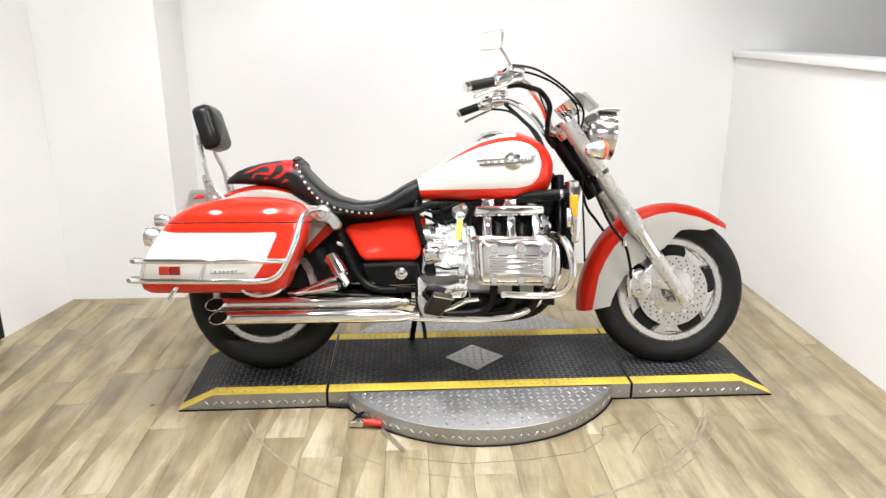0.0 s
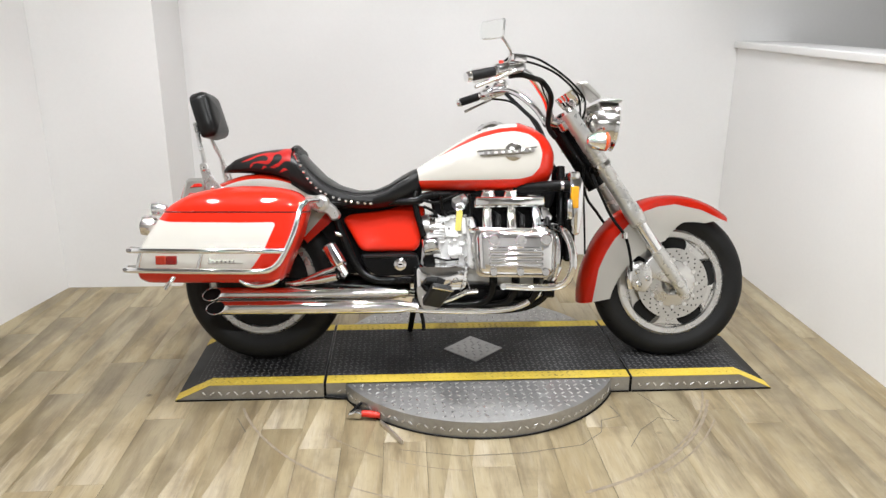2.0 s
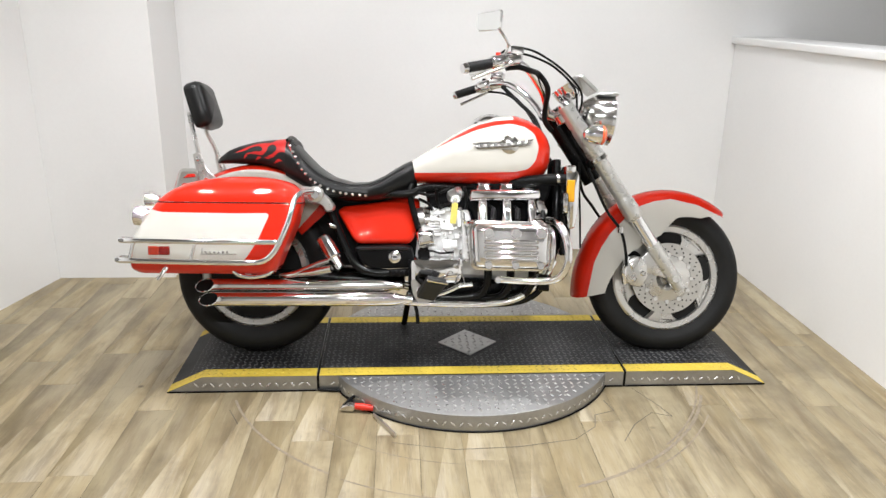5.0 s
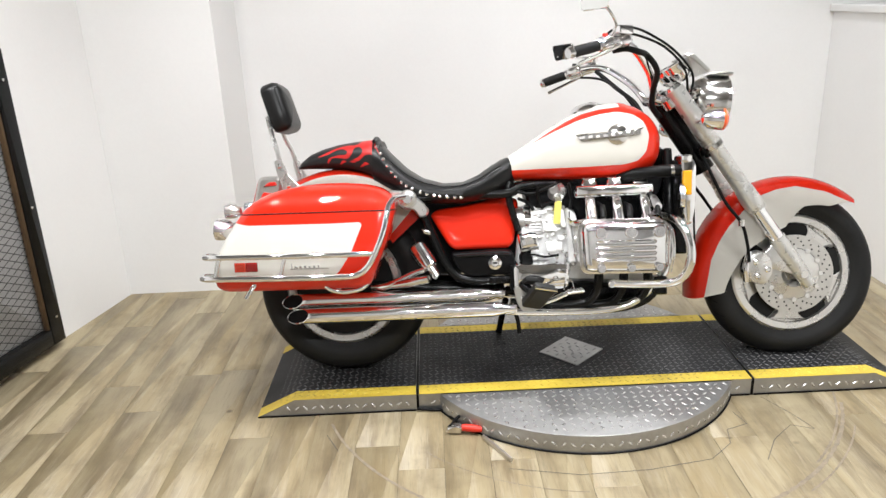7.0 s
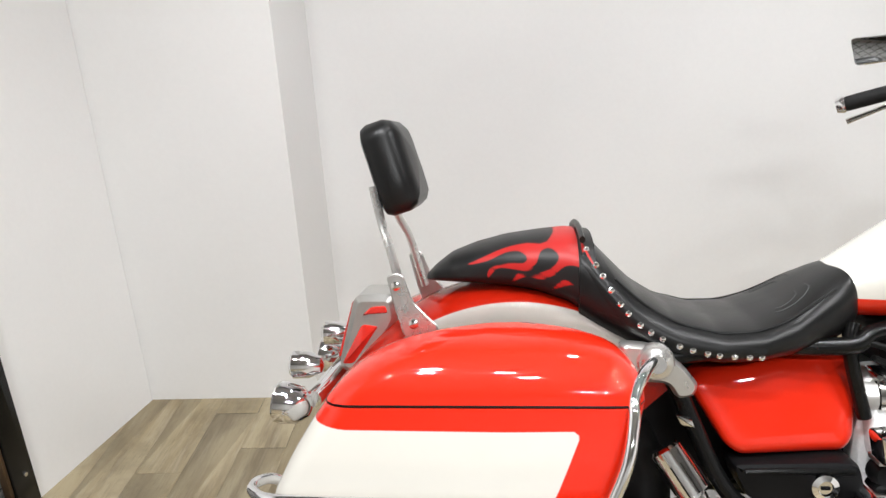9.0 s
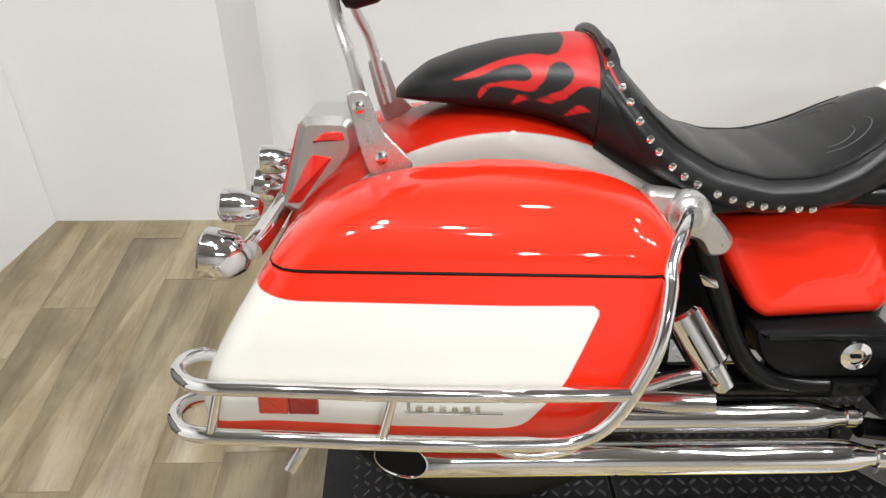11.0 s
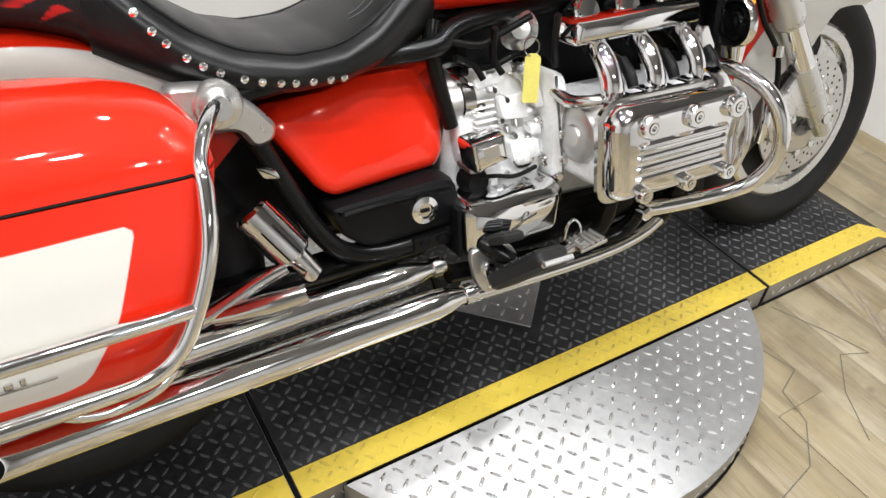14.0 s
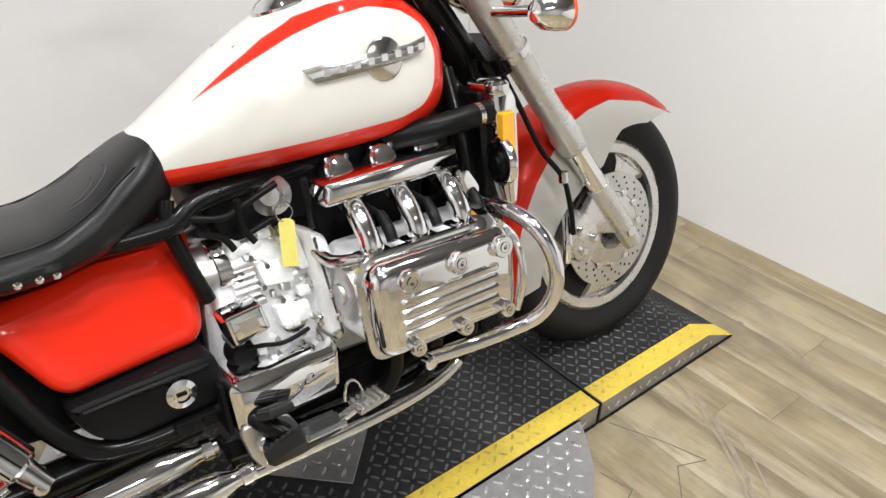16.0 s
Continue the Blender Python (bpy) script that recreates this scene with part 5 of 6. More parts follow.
        part("peg_arm", tube([(0.12, f * 0.163, 0.335), (0.18, f * 0.198, 0.345), (0.27, f * 0.208, 0.385), (0.315, f * 0.213, 0.40)], [0.012, 0.014, 0.012, 0.01], 4, 12), CHROME, bike)
        part("chrome_lever", slab([(0.305, 0.545), (0.335, 0.535), (0.34, 0.52), (0.315, 0.525)], f * 0.153, f * 0.168, 0.003, 0.005), WORN_CHROME, bike)
        # radiator side trim
        rd = part("radiator_trim", pillow([(1.232, 0.775), (1.272, 0.78), (1.294, 0.74), (1.29, 0.60), (1.278, 0.53), (1.248, 0.525), (1.236, 0.60)], [(f * 0.1, 0), (f * 0.165, 0.0), (f * 0.177, 0.005), (f * 0.18, 0.012)], 0.012), CHROME, bike, "chrome radiator side trim")
        part("amber_reflector", pillow([(1.240, 0.722), (1.272, 0.722), (1.270, 0.634), (1.238, 0.634)], [(f * 0.178, 0), (f * 0.192, 0.001), (f * 0.195, 0.004)], 0.006), AMBER, rd, "amber side reflector")
        part("trim_cap", lathe([(0.022, 0.0), (0.024, 0.006), (0.024, 0.02), (0.018, 0.026), (0, 0.027)], 20, "z", (1.255, f * 0.165, 0.752)), CHROME, rd)
        part("radiator_hose", tube([(1.25, f * 0.155, 0.722), (1.18, f * 0.160, 0.722), (1.10, f * 0.145, 0.715), (1.03, f * 0.105, 0.705)], 0.022, 5, 16), HOSE, bike, "black radiator hose")
        part("hose_clamp", tube([(1.212, f * 0.1585, 0.7222), (1.200, f * 0.1592, 0.7222)], 0.0238, 1, 18), WORN_CHROME, bike)
    part("radiator", box(1.225, 1.265, -0.15, 0.15, 0.42, 0.76, 0.008), BLACK, bike, "black radiator core")
    part("head_stock", tube([(1.20, 0.04, 1.0), (1.39, 0.045, 0.72)], 0.04, 2, 20), BLACK, bike, "black steering head")
    # lower lobe is black filler for the shade between the intake runners
    part("air_box", slab([(0.70, 0.60), (0.87, 0.60), (0.89, 0.495), (1.10, 0.485), (1.12, 0.62), (1.18, 0.63), (1.20, 0.71), (1.15, 0.72), (0.68, 0.70)], -0.09, 0.09, 0.01, 0.03), PLASTIC, bike, "black air box, extended as dark filler behind the intake runners")
    # added black panel stands in for the shade in the gap under the seat
    part("inner_guard", slab([(0.20, 0.36), (0.44, 0.36), (0.66, 0.40), (0.66, 0.64), (0.20, 0.68)], -0.05, 0.05, 0.01, 0.03), PLASTIC, bike, "black panel filling the shaded gap inside the frame")
    part("cross_tube", tube([(0.06, -0.16, 0.64), (0.25, -0.165, 0.65), (0.40, -0.15, 0.66)], 0.015, 4, 12), BLACK, bike)
    part("side_stand", tube([(0.62, 0.15, 0.22), (0.60, 0.24, 0.10), (0.575, 0.325, -0.050)], [0.014, 0.013, 0.012], 3, 12), BLACK, bike, "black side stand", angle=40)
    part("stand_foot", box(0.55, 0.61, 0.300, 0.350, -0.064, -0.052, 0.004), BLACK, bike)
    part("stand_springs", tube([(0.64, -0.02, 0.215), (0.655, -0.03, 0.17), (0.66, -0.03, 0.12)], 0.008, 4, 10), BLACK, bike)


side_parts()


def engine():
    # crankcase, rear gear housing
    part("crankcase", slab([(0.64, 0.33), (1.14, 0.30), (1.15, 0.47), (1.12, 0.49), (0.862, 0.50), (0.845, 0.53), (0.66, 0.53)], -0.10, 0.10, 0.02, 0.04), CASTING, bike, "cast alloy crankcase")
    part("oil_pan", slab([(0.74, 0.24), (1.12, 0.24), (1.16, 0.31), (0.70, 0.33)], -0.13, 0.13, 0.015, 0.03), BLACK, bike, "black oil pan")
    for s in (-1, 1):
        f = 1 if s > 0 else -1
        # gearbox cover with raised webs
        gb = part("gear_housing", pillow([(0.665, 0.60), (0.80, 0.615), (0.838, 0.585), (0.848, 0.47), (0.832, 0.40), (0.70, 0.405), (0.668, 0.45)], [(f * 0.0784, 0), (f * 0.1226, 0), (f * 0.13, 0.004), (f * 0.1356, 0.012)], 0.02), CASTING, bike, "cast alloy gear housing")
        for poly, d0, d1 in (([(0.705, 0.592), (0.765, 0.600), (0.768, 0.582), (0.71, 0.574)], 0.128, 0.156), ([(0.745, 0.555), (0.798, 0.560), (0.802, 0.515), (0.75, 0.52)], 0.128, 0.160),
                             ([(0.755, 0.480), (0.815, 0.478), (0.815, 0.446), (0.758, 0.446)], 0.128, 0.157), ([(0.805, 0.60), (0.828, 0.592), (0.833, 0.53), (0.815, 0.53)], 0.128, 0.166), ([(0.70, 0.452), (0.733, 0.456), (0.733, 0.43), (0.70, 0.426)], 0.128, 0.154)):
            part("raised_boss", slab(poly, f * (d0 - 0.008), f * d1, 0.003, 0.006), CASTING, gb)
        for k in range(5):
            part("cooling_rib", box(0.700, 0.742, f * 0.12, f * 0.152, 0.552 - k * 0.011, 0.556 - k * 0.011, 0.0015), CASTING, gb)
        part("breather_hose", tube([(0.70, f * 0.13, 0.60), (0.745, f * 0.165, 0.612), (0.80, f * 0.162, 0.622), (0.84, f * 0.13, 0.60)], 0.006, 5, 10), HOSE, gb)
        part("wire_loom", tube([(0.672, f * 0.14, 0.43), (0.71, f * 0.168, 0.437), (0.75, f * 0.17, 0.428), (0.80, f * 0.162, 0.432)], 0.004, 5, 8), HOSE, gb)
        for x, z in ((0.69, 0.588), (0.715, 0.545), (0.79, 0.598), (0.825, 0.60), (0.83, 0.50), (0.80, 0.47), (0.70, 0.49), (0.835, 0.43)):
            part("bolt", lathe([(0.012, f * 0.1226), (0.012, f * 0.1468), (0.009, f * 0.15), (0.004, f * 0.15), (0.004, f * 0.1468), (0, f * 0.1468)], 14, "y", (x, 0, z)), WORN_CHROME, gb)
        part("oil_cap", lathe([(0.024, f * 0.126), (0.024, f * 0.1516), (0.02, f * 0.1548), (0, f * 0.1548)], 24, "y", (0.782, 0, 0.452)), CHROME, gb)
        # starter barrel with its strap
        st = part("starter_motor", lathe([(0, 0.648), (0.034, 0.648), (0.037, 0.654), (0.037, 0.745), (0, 0.745)], 28, "x", (0, f * 0.1158, 0.565)), ALLOY, bike, "alloy starter barrel")
        part("strap", lathe([(0.0375, 0.682), (0.0405, 0.684), (0.0405, 0.706), (0.0375, 0.708), (0.0375, 0.682)], 28, "x", (0, f * 0.1158, 0.565)), WORN_CHROME, st)
        # small bosses, webs and screws cast on the housing
        rnd = random.Random(11)
        for k in range(44):
            x, z = rnd.uniform(0.675, 0.835), rnd.uniform(0.415, 0.60)
            w, h, d = rnd.uniform(0.003, 0.013), rnd.uniform(0.003, 0.009), rnd.uniform(0.142, 0.165)
            if k % 3 == 0:
                part("stud_nut", lathe([(0.006, f * 0.12), (0.006, f * d), (0.0045, f * (d + 0.004)), (0, f * (d + 0.004))], 10, "y", (x, 0, z)), WORN_CHROME, gb)
            else:
                part("web", slab([(x - w, z - h), (x + w, z - h), (x + w, z + h), (x - w, z + h)], f * 0.12, f * d, 0.003, 0.004), CASTING if k % 2 else ALLOY, gb)

        for ob in (gb, st, *gb.children, *st.children):
            for v in ob.data.vertices:
                v.co.y -= math.copysign(0.34 * max(0.0, v.co.z - 0.45), v.co.y)
        # brake switch box
        sw = part("switch_box", pillow([(0.652, 0.512), (0.720, 0.520), (0.730, 0.468), (0.662, 0.455)], [(f * 0.1412, 0), (f * 0.1784, 0), (f * 0.1856, 0.004), (f * 0.188, 0.010)], 0.008), CHROME, bike, "square chrome cover")
        part("inset", pillow([(0.674, 0.500), (0.705, 0.504), (0.711, 0.480), (0.680, 0.474)], [(f * 0.1872, 0), (f * 0.1893, 0.001)], 0.003), SATIN, sw)
        part("boot", lathe([(0.026, f * 0.1208), (0.028, f * 0.1412), (0.02, f * 0.156), (0, f * 0.1576)], 16, "y", (0.685, 0, 0.425)), HOSE, bike)
        # cylinder bank and valve cover
        part("cylinder_head", slab([(0.866, 0.400), (1.132, 0.395), (1.138, 0.535), (1.118, 0.552), (0.885, 0.556), (0.866, 0.53)], f * 0.1072, f * 0.262, 0.012, 0.02), CASTING, bike, "cast alloy cylinder head")
        vc = part("valve_cover", pillow([(0.872, 0.382), (1.140, 0.378), (1.164, 0.398), (1.168, 0.522), (1.148, 0.550), (0.885, 0.556), (0.862, 0.530)],
                                        [(f * 0.254, 0), (f * 0.27, 0.0), (f * 0.2859, 0.004), (f * 0.2949, 0.012), (f * 0.2995, 0.026)], 0.03), CHROME, bike, "polished chrome valve cover", angle=50)
        for k, z in enumerate((0.485, 0.465, 0.445, 0.425)):
            rib = part("rib", pillow([(0.915, z - 0.0065), (1.112, z - 0.0075), (1.119, z), (1.112, z + 0.0065), (0.915, z + 0.0065), (0.908, z)], [(f * 0.2964, -0.002), (f * 0.3025, 0), (f * 0.3058, 0.004)], 0.006), CHROME, vc)
        for z0, k in ((0.519, 1.0), (0.396, 0.72)):
            for x in (0.928, 1.030, 1.126):
                part("bolt_boss", lathe([(0.021 * k, f * 0.290), (0.021 * k, f * 0.3085), (0.018 * k, f * 0.3125), (0.011 * k, f * 0.3125), (0.011 * k, f * 0.307), (0.009 * k, f * 0.307), (0.009 * k, f * 0.3135), (0.005 * k, f * 0.3135), (0.005 * k, f * 0.309), (0, f * 0.309)], 18, "y", (x, 0, z0)), CHROME, vc)
        part("cover_rim", pillow([(0.866, 0.376), (1.144, 0.372), (1.170, 0.394), (1.174, 0.526), (1.152, 0.556), (0.881, 0.562), (0.856, 0.534)], [(f * 0.2484, 0), (f * 0.25, -0.003), (f * 0.2596, -0.003), (f * 0.2612, 0)], 0.03), WORN_CHROME, vc)
        flange = part("bell_flange", pillow([(0.836, 0.40), (0.872, 0.385), (0.876, 0.53), (0.862, 0.585), (0.832, 0.60)], [(f * 0.09, 0), (f * 0.150, 0), (f * 0.158, 0.004), (f * 0.160, 0.010)], 0.012), CASTING, bike, "cast alloy bell housing flange")
        for x, z, d in ((0.850, 0.578, 0.150), (0.862, 0.535, 0.163), (0.858, 0.480, 0.164), (0.862, 0.430, 0.164), (0.852, 0.400, 0.162)):
            part("bolt", lathe([(0.0095, f * (d - 0.02)), (0.0095, f * d), (0.0065, f * (d + 0.005)), (0, f * (d + 0.005))], 12, "y", (x, 0, z)), WORN_CHROME, flange)
        part("coolant_pipe", tube([(0.842, f * 0.150, 0.560), (0.850, f * 0.185, 0.548), (0.862, f * 0.215, 0.552), (0.880, f * 0.235, 0.556)], [0.010, 0.012, 0.011, 0.010], 4, 14), WORN_CHROME, flange)
        # belt cover on the front of the engine
        part("rear_head_cover", lathe([(0, 0.850), (0.018, 0.850), (0.020, 0.855), (0.040, 0.855), (0.050, 0.860), (0.054, 0.870), (0, 0.870)], 32, "x", (0, f * 0.195, 0.488)), ALLOY, bike, "round cast head cover")
        part("front_head_cover", pillow([(f * 0.148, 0.40), (f * 0.2813, 0.41), (f * 0.2927, 0.47), (f * 0.2813, 0.56), (f * 0.18, 0.60), (f * 0.1072, 0.58)], [(1.10, 0), (1.135, 0), (1.150, 0.01), (1.155, 0.025)], 0.03, plane="yz"), CHROME, bike, "chrome timing cover")
        # intake runners
        for x in (0.906, 1.000, 1.098):
            tb = part("intake_runner", tube([(x + 0.008, f * 0.168, 0.630), (x + 0.004, f * 0.1988, 0.612), (x + 0.004, f * 0.2195, 0.582), (x + 0.008, f * 0.2222, 0.548)], [0.0185, 0.020, 0.019, 0.023], 6, 20), CHROME, bike, "curved chrome intake runner")
            part("rubber_sleeve", tube([(x + 0.009, f * 0.152, 0.645), (x + 0.008, f * 0.1704, 0.632)], 0.0225, 2, 18), HOSE, tb)
            part("flange", slab([(x - 0.026, 0.541), (x + 0.040, 0.541), (x + 0.040, 0.558), (x - 0.026, 0.558)], f * 0.2015, f * 0.2436, 0.004, 0.008), CHROME, tb)
            part("spark_cap", tube([(x + 0.048, f * 0.1925, 0.605), (x + 0.045, f * 0.2195, 0.585), (x + 0.043, f * 0.233, 0.566)], [0.009, 0.011, 0.010], 3, 12), HOSE, bike)
            part("plug_lead", tube([(x + 0.048, f * 0.1925, 0.605), (x + 0.03, f * 0.156, 0.62), (x - 0.02, f * 0.114, 0.63)], 0.0045, 4, 8), HOSE, bike)
        part("chrome_bracket", slab([(1.118, 0.640), (1.140, 0.642), (1.165, 0.600), (1.150, 0.575), (1.125, 0.60)], f * 0.1898, f * 0.2078, 0.005, 0.01), CHROME, bike)
        # carburettor tops and their long cover
        part("carburettor_cover", pillow([(0.858, 0.650), (0.866, 0.678), (1.135, 0.682), (1.142, 0.655), (1.138, 0.640), (0.862, 0.636)], [(f * 0.1242, 0), (f * 0.176, 0), (f * 0.1856, 0.004), (f * 0.1898, 0.010)], 0.008), CHROME, bike, "long chrome carburettor cover")
        for x in (0.918, 1.008, 1.102):
            dm = part("carburettor_top", lathe([(0.026, -0.03), (0.027, 0.0), (0.027, 0.006), (0.024, 0.009), (0.022, 0.009), (0.020, 0.013), (0.008, 0.015), (0, 0.0152)], 24, "y"), CHROME, bike, "chrome carburettor dome", pose(x, f * 0.132, 0.681) @ Matrix.Rotation(radians(25 * f) + (math.pi if f < 0 else 0), 4, "X"))
            for w in (0.8, 2.4, 4.0, 5.5):
                part("screw", lathe([(0, 0.0), (0.005, 0.0), (0.005, 0.012), (0, 0.013)], 8, "y", (0.027 * math.cos(w), -0.002, 0.027 * math.sin(w))), WORN_CHROME, dm)
        # horn
        hn = part("horn", lathe([(0, 0.0), (0.012, -0.002), (0.013, 0.004), (0.020, 0.002), (0.022, 0.007), (0.032, 0.004), (0.034, 0.009), (0.040, 0.008), (0.041, 0.022), (0, 0.03)], 36, "x"), BLACK, bike, "round black horn with chrome rim", pose(1.222, f * 0.186, 0.630, 0, 0, 8 * f))
        part("horn_rim", lathe([(0.039, 0.004), (0.044, 0.004), (0.047, 0.010), (0.046, 0.020), (0.040, 0.020), (0.039, 0.004)], 36, "x"), CHROME, hn)
        # exhaust headers
        for x in (0.912, 1.0, 1.085):
            hd = part("exhaust_header", tube([(x + 0.02, f * 0.215, 0.40), (x + 0.022, f * 0.212, 0.345), (x + 0.012, f * 0.202, 0.295), (x - 0.03, f * 0.188, 0.256), (x - 0.16, f * 0.168, 0.246)], 0.0165, 6, 18), BLACK, bike, "dark exhaust header pipe")
            part("collar", lathe([(0.024, 0.395), (0.026, 0.40), (0.026, 0.42), (0, 0.42)], 20, "z", (x + 0.02, f * 0.215, 0)), HEADER, hd)
        part("collector_pipe", tube([(1.20, f * 0.165, 0.40), (1.165, f * 0.180, 0.345), (1.105, f * 0.195, 0.288), (1.03, f * 0.198, 0.246), (0.90, f * 0.198, 0.230), (0.66, f * 0.198, 0.234), (0.58, f * 0.205, 0.245)], 0.0135, 6, 18), CHROME, bike, "chrome front header pipe")
        # engine guard
        part("engine_guard", tube([(0.968, f * 0.256, 0.338), (1.06, f * 0.268, 0.334), (1.160, f * 0.282, 0.336), (1.202, f * 0.308, 0.358), (1.222, f * 0.330, 0.405), (1.224, f * 0.333, 0.462), (1.212, f * 0.312, 0.518), (1.198, f * 0.268, 0.550), (1.188, f * 0.215, 0.560), (1.180, f * 0.13, 0.560)], 0.0145, 6, 16), CHROME, bike, "curved chrome engine guard")
        part("guard_brace", tube([(1.168, f * 0.13, 0.545), (1.172, f * 0.245, 0.535), (1.174, f * 0.288, 0.505), (1.174, f * 0.300, 0.44), (1.165, f * 0.285, 0.375)], 0.007, 6, 12), CHROME, bike, "slim chrome inner brace")
        part("guard_lug", lathe([(0, f * 0.258), (0.013, f * 0.258), (0.013, f * 0.2776), (0.009, f * 0.2813), (0, f * 0.2813)], 14, "y", (0.968, 0, 0.338)), CHROME, bike)
        # heel plate, foot control, cover
        fc = part("foot_cover", pillow([(0.628, 0.395), (0.640, 0.410), (0.828, 0.408), (0.842, 0.394), (0.832, 0.322), (0.818, 0.310), (0.642, 0.304), (0.630, 0.318)], [(f * 0.10, 0), (f * 0.176, 0), (f * 0.195, 0.006), (f * 0.204, 0.020)], 0.018), CHROME, bike, "chrome footrest cover")
        part("end_plate", slab([(0.622, 0.312), (0.630, 0.312), (0.630, 0.402), (0.622, 0.402)], f * 0.10, f * 0.19, 0.002, 0.006), PLASTIC, fc)
        hp = part("heel_plate", pillow([(0.630, 0.330), (0.715, 0.325), (0.735, 0.285), (0.712, 0.236), (0.672, 0.224), (0.642, 0.262)], [(f * 0.2015, 0), (f * 0.2078, 0), (f * 0.2105, 0.002)], 0.02), SATIN, bike, "alloy heel plate")
        part("pivot_cap", lathe([(0.013, f * 0.206), (0.013, f * 0.2155), (0.009, f * 0.218), (0, f * 0.2185)], 16, "y", (0.668, 0, 0.285)), CHROME, hp)
        pm = pose(0.712, f * 0.266, 0.302, 38 * f, 12, -16 * f) @ Matrix.Diagonal((1.4, 1.45, 1.15, 1))
        peg = part("footpeg", pillow([(-0.029, -0.046), (0.029, -0.046), (0.027, 0.046), (-0.027, 0.046)], [(-0.016, 0.006), (-0.010, 0.0), (0.008, 0.0), (0.012, 0.004)], 0.010, plane="xy"), PEG_RUBBER, bike, "ribbed black rubber footpeg", pm)
        for k in range(7):
            part("rubber_rib", box(-0.025, 0.025, -0.040 + 0.0125 * k, -0.0345 + 0.0125 * k, 0.010, 0.0155, 0.0012), PEG_RUBBER, peg)
        part("peg_bracket", tube([(0.66, f * 0.200, 0.335), (0.675, f * 0.2185, 0.325), (0.700, f * 0.24, 0.305)], [0.014, 0.017, 0.014], 3, 12), BLACK, bike)
        part("peg_tip", box(-0.030, 0.030, f * 0.046 - 0.003, f * 0.046 + 0.003, -0.014, -0.004, 0.002), CHROME, peg)
        hm = pose(0.686, f * 0.236, 0.352, 24 * f, 10, -14 * f)
        heel = part("heel_rubber", pillow([(-0.024, -0.024), (0.026, -0.024), (0.024, 0.022), (-0.022, 0.022)], [(-0.008, 0.003), (-0.004, 0.0), (0.005, 0.0), (0.008, 0.003)], 0.006, plane="xy"), PEG_RUBBER, bike, "small ribbed rubber pad", hm)
        for k in range(4):
            part("rubber_rib", box(-0.020, 0.021, -0.019 + 0.0105 * k, -0.0145 + 0.0105 * k, 0.007, 0.0105, 0.001), PEG_RUBBER, heel)
        arm = part("pedal_arm", tube([(0.66, f * 0.2195, 0.265), (0.74, f * 0.2375, 0.275), (0.80, f * 0.254, 0.30), (0.835, f * 0.262, 0.318)], [0.011, 0.010, 0.009, 0.009], 4, 12), CHROME, bike, "chrome brake pedal arm")
        pad = part("pedal_pad", slab([(0.812, 0.305), (0.872, 0.312), (0.872, 0.321), (0.812, 0.314)], f * 0.2375, f * 0.2851, 0.003, 0.004), WORN_CHROME, arm)
        for k in range(5):
            x = 0.820 + 0.011 * k
            part("pad_rib", box(x - 0.002, x + 0.002, f * 0.2405, f * 0.2820, 0.313 + 0.12 * (x - 0.812), 0.3175 + 0.12 * (x - 0.812), 0.0008), ALLOY, pad)
        part("pedal_loop", tube([(0.806, f * 0.2436, 0.318), (0.812, f * 0.2452, 0.345), (0.823, f * 0.2468, 0.354), (0.834, f * 0.2484, 0.345), (0.840, f * 0.25, 0.322)], 0.0026, 5, 8), CHROME, arm)
        # mufflers, one above the other
        for z0, y_back, y_front, x0, x1, r in ((0.250, 0.243, 0.213, -0.142, 0.585, 0.0275), (0.297, 0.200, 0.172, -0.168, 0.545, 0.0275)):
            body = [(x1 + 0.055, 0.0135), (x1 + 0.02, 0.0155), (x1 - 0.005, r * 0.85), (x1 - 0.03, r * 0.97), (x1 - 0.07, r), (x0 + 0.08, r)]
            bm = bmesh.new()
            rings = []
            for x, rr in body:
                rings.append([Vector((x, f * float(np.interp(x, (x0, x1), (y_back, y_front))) + rr * math.cos(w), z0 + rr * math.sin(w))) for w in (2 * math.pi * k / 36 for k in range(36))])
            # slash-cut mouth, open towards the outside
            mouth = []
            for lst, dr, dx in ((rings, 0.0, 0.0), (rings, -0.0015, -0.003), (rings, -0.004, -0.001), (mouth, -0.0045, 0.001), (mouth, -0.006, 0.02), (mouth, -0.009, 0.07)):
                lst.append([Vector((x0 + dx + 0.040 * f * math.cos(w) + 0.016 * math.sin(w), f * float(np.interp(x0 + dx, (x0, x1), (y_back, y_front))) + (r + dr) * math.cos(w), z0 + (r + dr) * math.sin(w))) for w in (2 * math.pi * k / 36 for k in range(36))])
            loft(rings, False, bm)
            mf = part("muffler", bm, CHROME, bike, "long chrome slash-cut muffler")
            part("mouth", loft(mouth, True), PLASTIC, mf, "sooty black inside of the pipe")
            yc = float(np.interp(x1, (x0, x1), (y_back, y_front)))
            part("clamp", lathe([(0.0135, x1 + 0.028), (0.0185, x1 + 0.030), (0.0185, x1 + 0.046), (0.0135, x1 + 0.048), (0.0135, x1 + 0.028)], 28, "x", (0, f * yc, z0)), CHROME, mf)
    # ignition lock with key and tag
    lk = part("ignition_lock", lathe([(0, 0.06), (0.030, 0.06), (0.031, 0.045), (0.026, 0.04), (0.026, 0.03), (0.031, 0.026), (0.031, 0.014), (0.024, 0.008), (0.016, 0.0), (0.014, -0.012), (0, -0.013)], 26, "y"), POLISHED, bike, "ribbed chrome ignition lock", pose(0.796, -0.112, 0.664, -12, 0, -24) @ Matrix.Scale(1.15, 4))
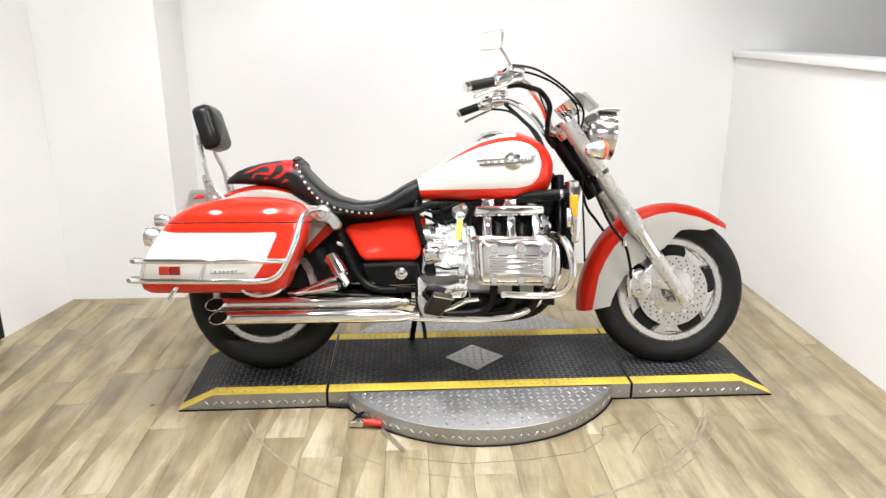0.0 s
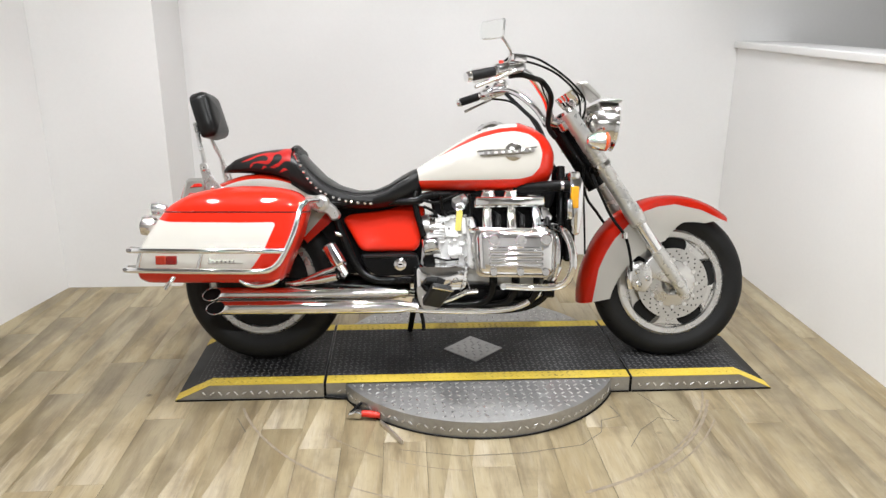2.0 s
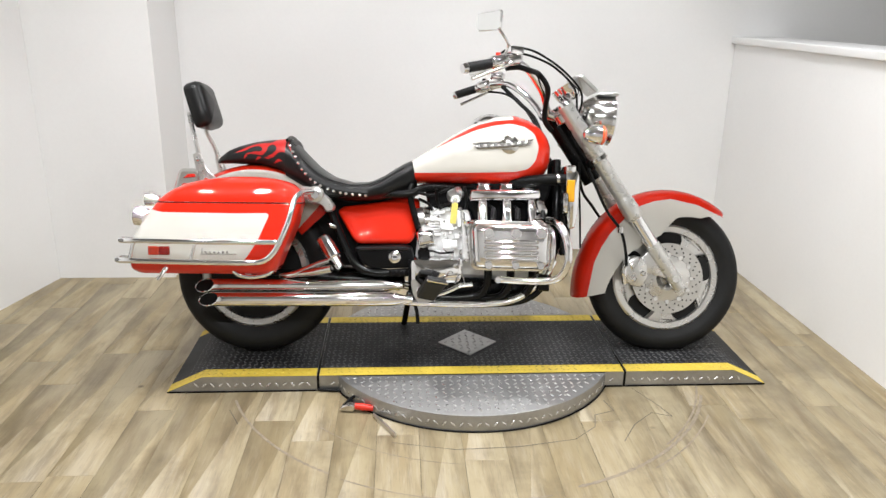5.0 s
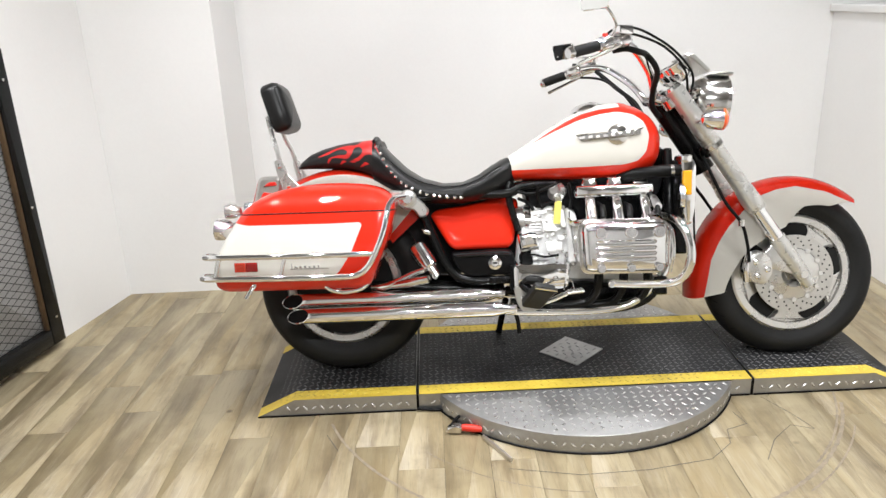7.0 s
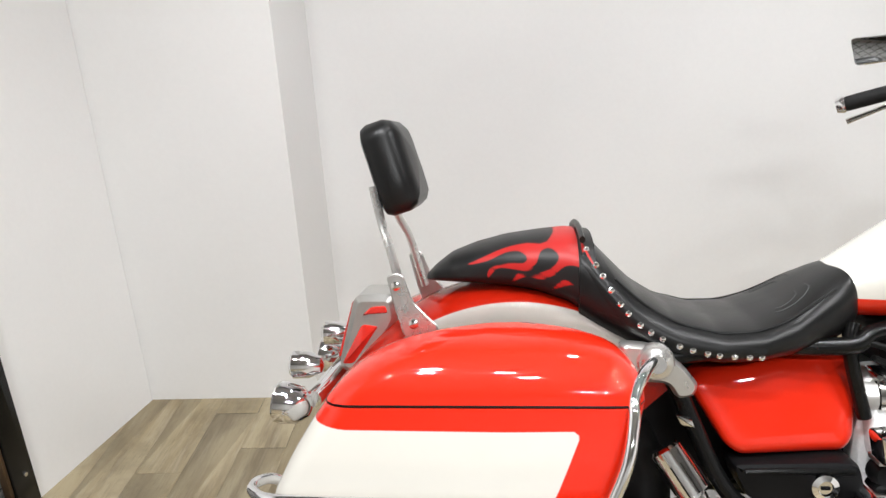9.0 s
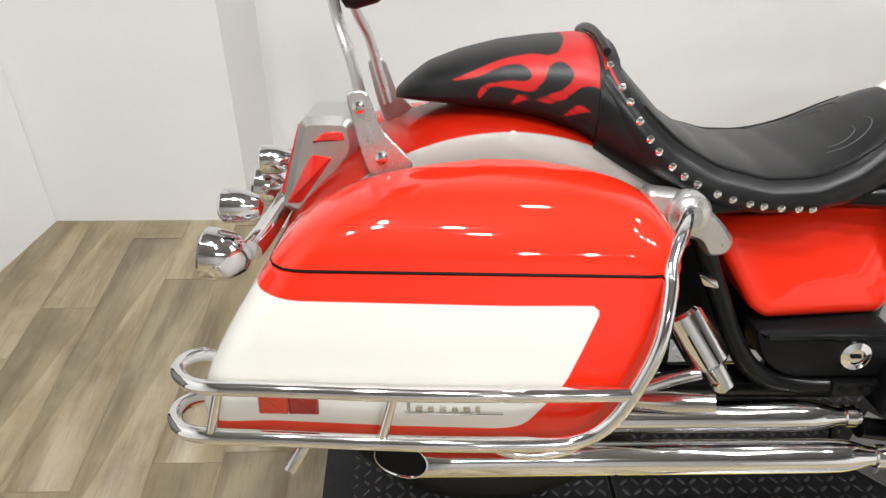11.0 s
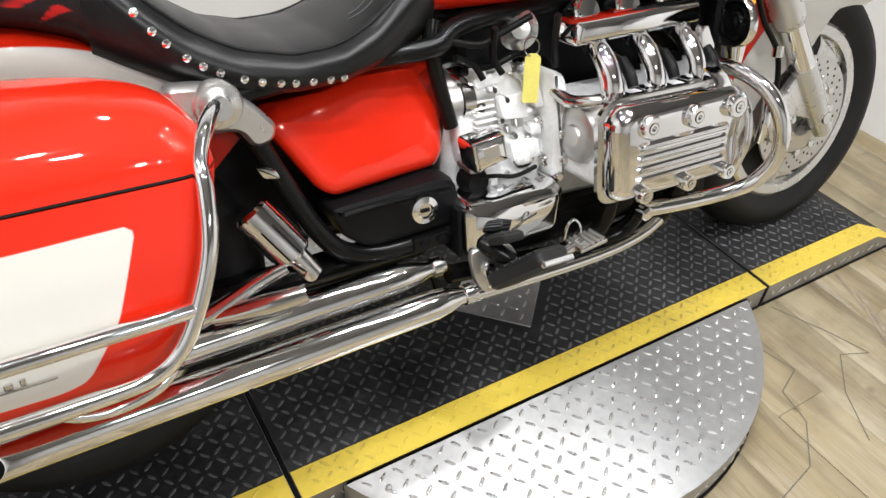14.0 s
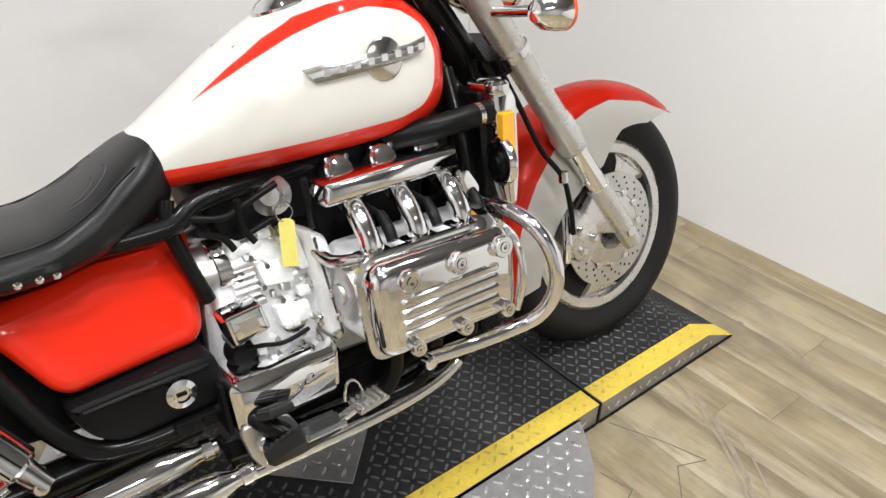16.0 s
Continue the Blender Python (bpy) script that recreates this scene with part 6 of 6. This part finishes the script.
    ring = [(0.805 + 0.015 * math.cos(w), -0.136 + 0.003 * math.sin(w), 0.638 + 0.015 * math.sin(w)) for w in (2 * math.pi * k / 12 for k in range(12))]
    part("key_ring", tube(ring, 0.0014, 3, 6, closed=True), WORN_CHROME, bike, "steel key ring")
    tag_m = pose(0.801, -0.142, 0.586, -4, 4, -30)
    kt = part("key_tag", slab([(-0.0135, -0.042), (0.0135, -0.042), (0.0135, 0.036), (0.006, 0.042), (-0.006, 0.042), (-0.0135, 0.036)], -0.001, 0.001, 0.0004, 0.003), TAG, bike, "yellow plastic key tag", tag_m)
    part("key", box(0.799, 0.811, -0.116, -0.113, 0.640, 0.668, 0.001), WORN_CHROME, bike)
    # loose wiring and black boxes in the gap above the gear housing
    for pts, r in (([(0.63, -0.12, 0.675), (0.70, -0.13, 0.655), (0.74, -0.13, 0.665), (0.80, -0.14, 0.69)], 0.006), ([(0.66, -0.13, 0.64), (0.70, -0.12, 0.62), (0.715, -0.125, 0.595)], 0.006), ([(0.73, -0.14, 0.68), (0.735, -0.125, 0.63), (0.75, -0.13, 0.60)], 0.006), ([(0.84, -0.16, 0.69), (0.85, -0.14, 0.64), (0.845, -0.15, 0.60)], 0.006)):
        part("wiring", tube(pts, r, 5, 10), HOSE, bike)
    part("front_box", box(1.13, 1.175, -0.22, -0.16, 0.285, 0.35, 0.006), BLACK, bike, "small black horn box")


engine()


# ---- floor ----
def plank_mesh(w, l):
    return finish("plank", pillow([(-w / 2, -l / 2), (w / 2, -l / 2), (w / 2, l / 2), (-w / 2, l / 2)], [(-0.006, 0), (-0.0006, 0), (0.0, 0.0008)], 0.0008, plane="xy"), PLANK)


def floor():
    base = part("floor", box(-4.2, 3.6, -5.2, 1.75, -0.12, -0.006, 0.0), SEALANT)
    tagged(base, "worn oak-pattern vinyl plank floor", "floor", kind="structure")
    W, LN, gap = 0.150, 0.915, 0.0007
    me = plank_mesh(W - gap, LN - gap)
    random.seed(5)
    rest_v, rest_f = [], []
    col = 0
    x = -3.6
    while x < 3.4:
        y = -5.0 + random.uniform(-LN, 0)
        while y < 1.6:
            cy = y + LN / 2
            near = -2.35 < x < 1.75 and -1.0 < cy < 1.14
            if near:
                ob = new("plank", me)
                ob.parent = base
                ob.matrix_basis = pose(x, cy, 0)
            else:
                k = len(rest_v)
                a, b, c, d = x - W / 2 + gap, x + W / 2 - gap, max(y + gap, -5.1), min(y + LN - gap, 1.6)
                rest_v += [(a, c, 0), (b, c, 0), (b, d, 0), (a, d, 0)]
                rest_f.append((k, k + 1, k + 2, k + 3))
            y += LN
        x += W
    m2 = bpy.data.meshes.new("outer_planks")
    m2.from_pydata(rest_v, [], rest_f)
    m2.materials.append(PLANK)
    tagged(part("outer_planks", m2, None, base), kind="stuff")
    # scuffs round the table and patched cuts
    bm = bmesh.new()
    for r, a0, a1, w in ((0.985, 3.5, 4.15, 0.006), (0.99, 4.2, 4.9, 0.003), (0.972, 5.0, 5.9, 0.008), (0.955, 5.45, 6.05, 0.005), (0.80, 3.9, 4.6, 0.002), (1.01, 5.3, 5.75, 0.004)):
        n = 40
        prev = None
        for k in range(n + 1):
            a = a0 + (a1 - a0) * k / n
            ww = w * (0.4 + 0.6 * abs(math.sin(k * 1.7)))
            p = [bm.verts.new(((r + e * ww) * math.cos(a), (r + e * ww) * math.sin(a), 0.0008)) for e in (-1, 1)]
            if prev:
                bm.faces.new((prev[0], prev[1], p[1], p[0]))
            prev = p
    tagged(part("scuff_marks", bm, SCUFF_FAINT, base, "faint round scuff marks"), kind="stuff")
    bm = bmesh.new()
    for pts in ([(0.64, -0.30), (0.70, -0.43), (0.73, -0.52), (0.66, -0.49), (0.57, -0.57), (0.50, -0.68)], [(0.50, -0.39), (0.52, -0.47), (0.44, -0.50), (0.42, -0.58), (0.33, -0.66), (0.12, -0.70), (-0.10, -0.71), (-0.32, -0.66)], [(-0.93, -0.42), (-0.88, -0.52)]):
        for (xa, ya), (xb, yb) in zip(pts, pts[1:]):
            d = Vector((xb - xa, yb - ya)).normalized()
            n = Vector((-d.y, d.x)) * 0.0014
            bm.faces.new([bm.verts.new(q) for q in ((xa + n.x, ya + n.y, 0.001), (xa - n.x, ya - n.y, 0.001), (xb - n.x, yb - n.y, 0.001), (xb + n.x, yb + n.y, 0.001))])
    tagged(part("floor_cuts", bm, SCUFF, base, "grey patched cuts in the vinyl"), kind="stuff")


SCUFF_FAINT = plain("faint_scuff", (0.245, 0.20, 0.145), 0.5, 0, 0.3, 30, 0.2)
floor()
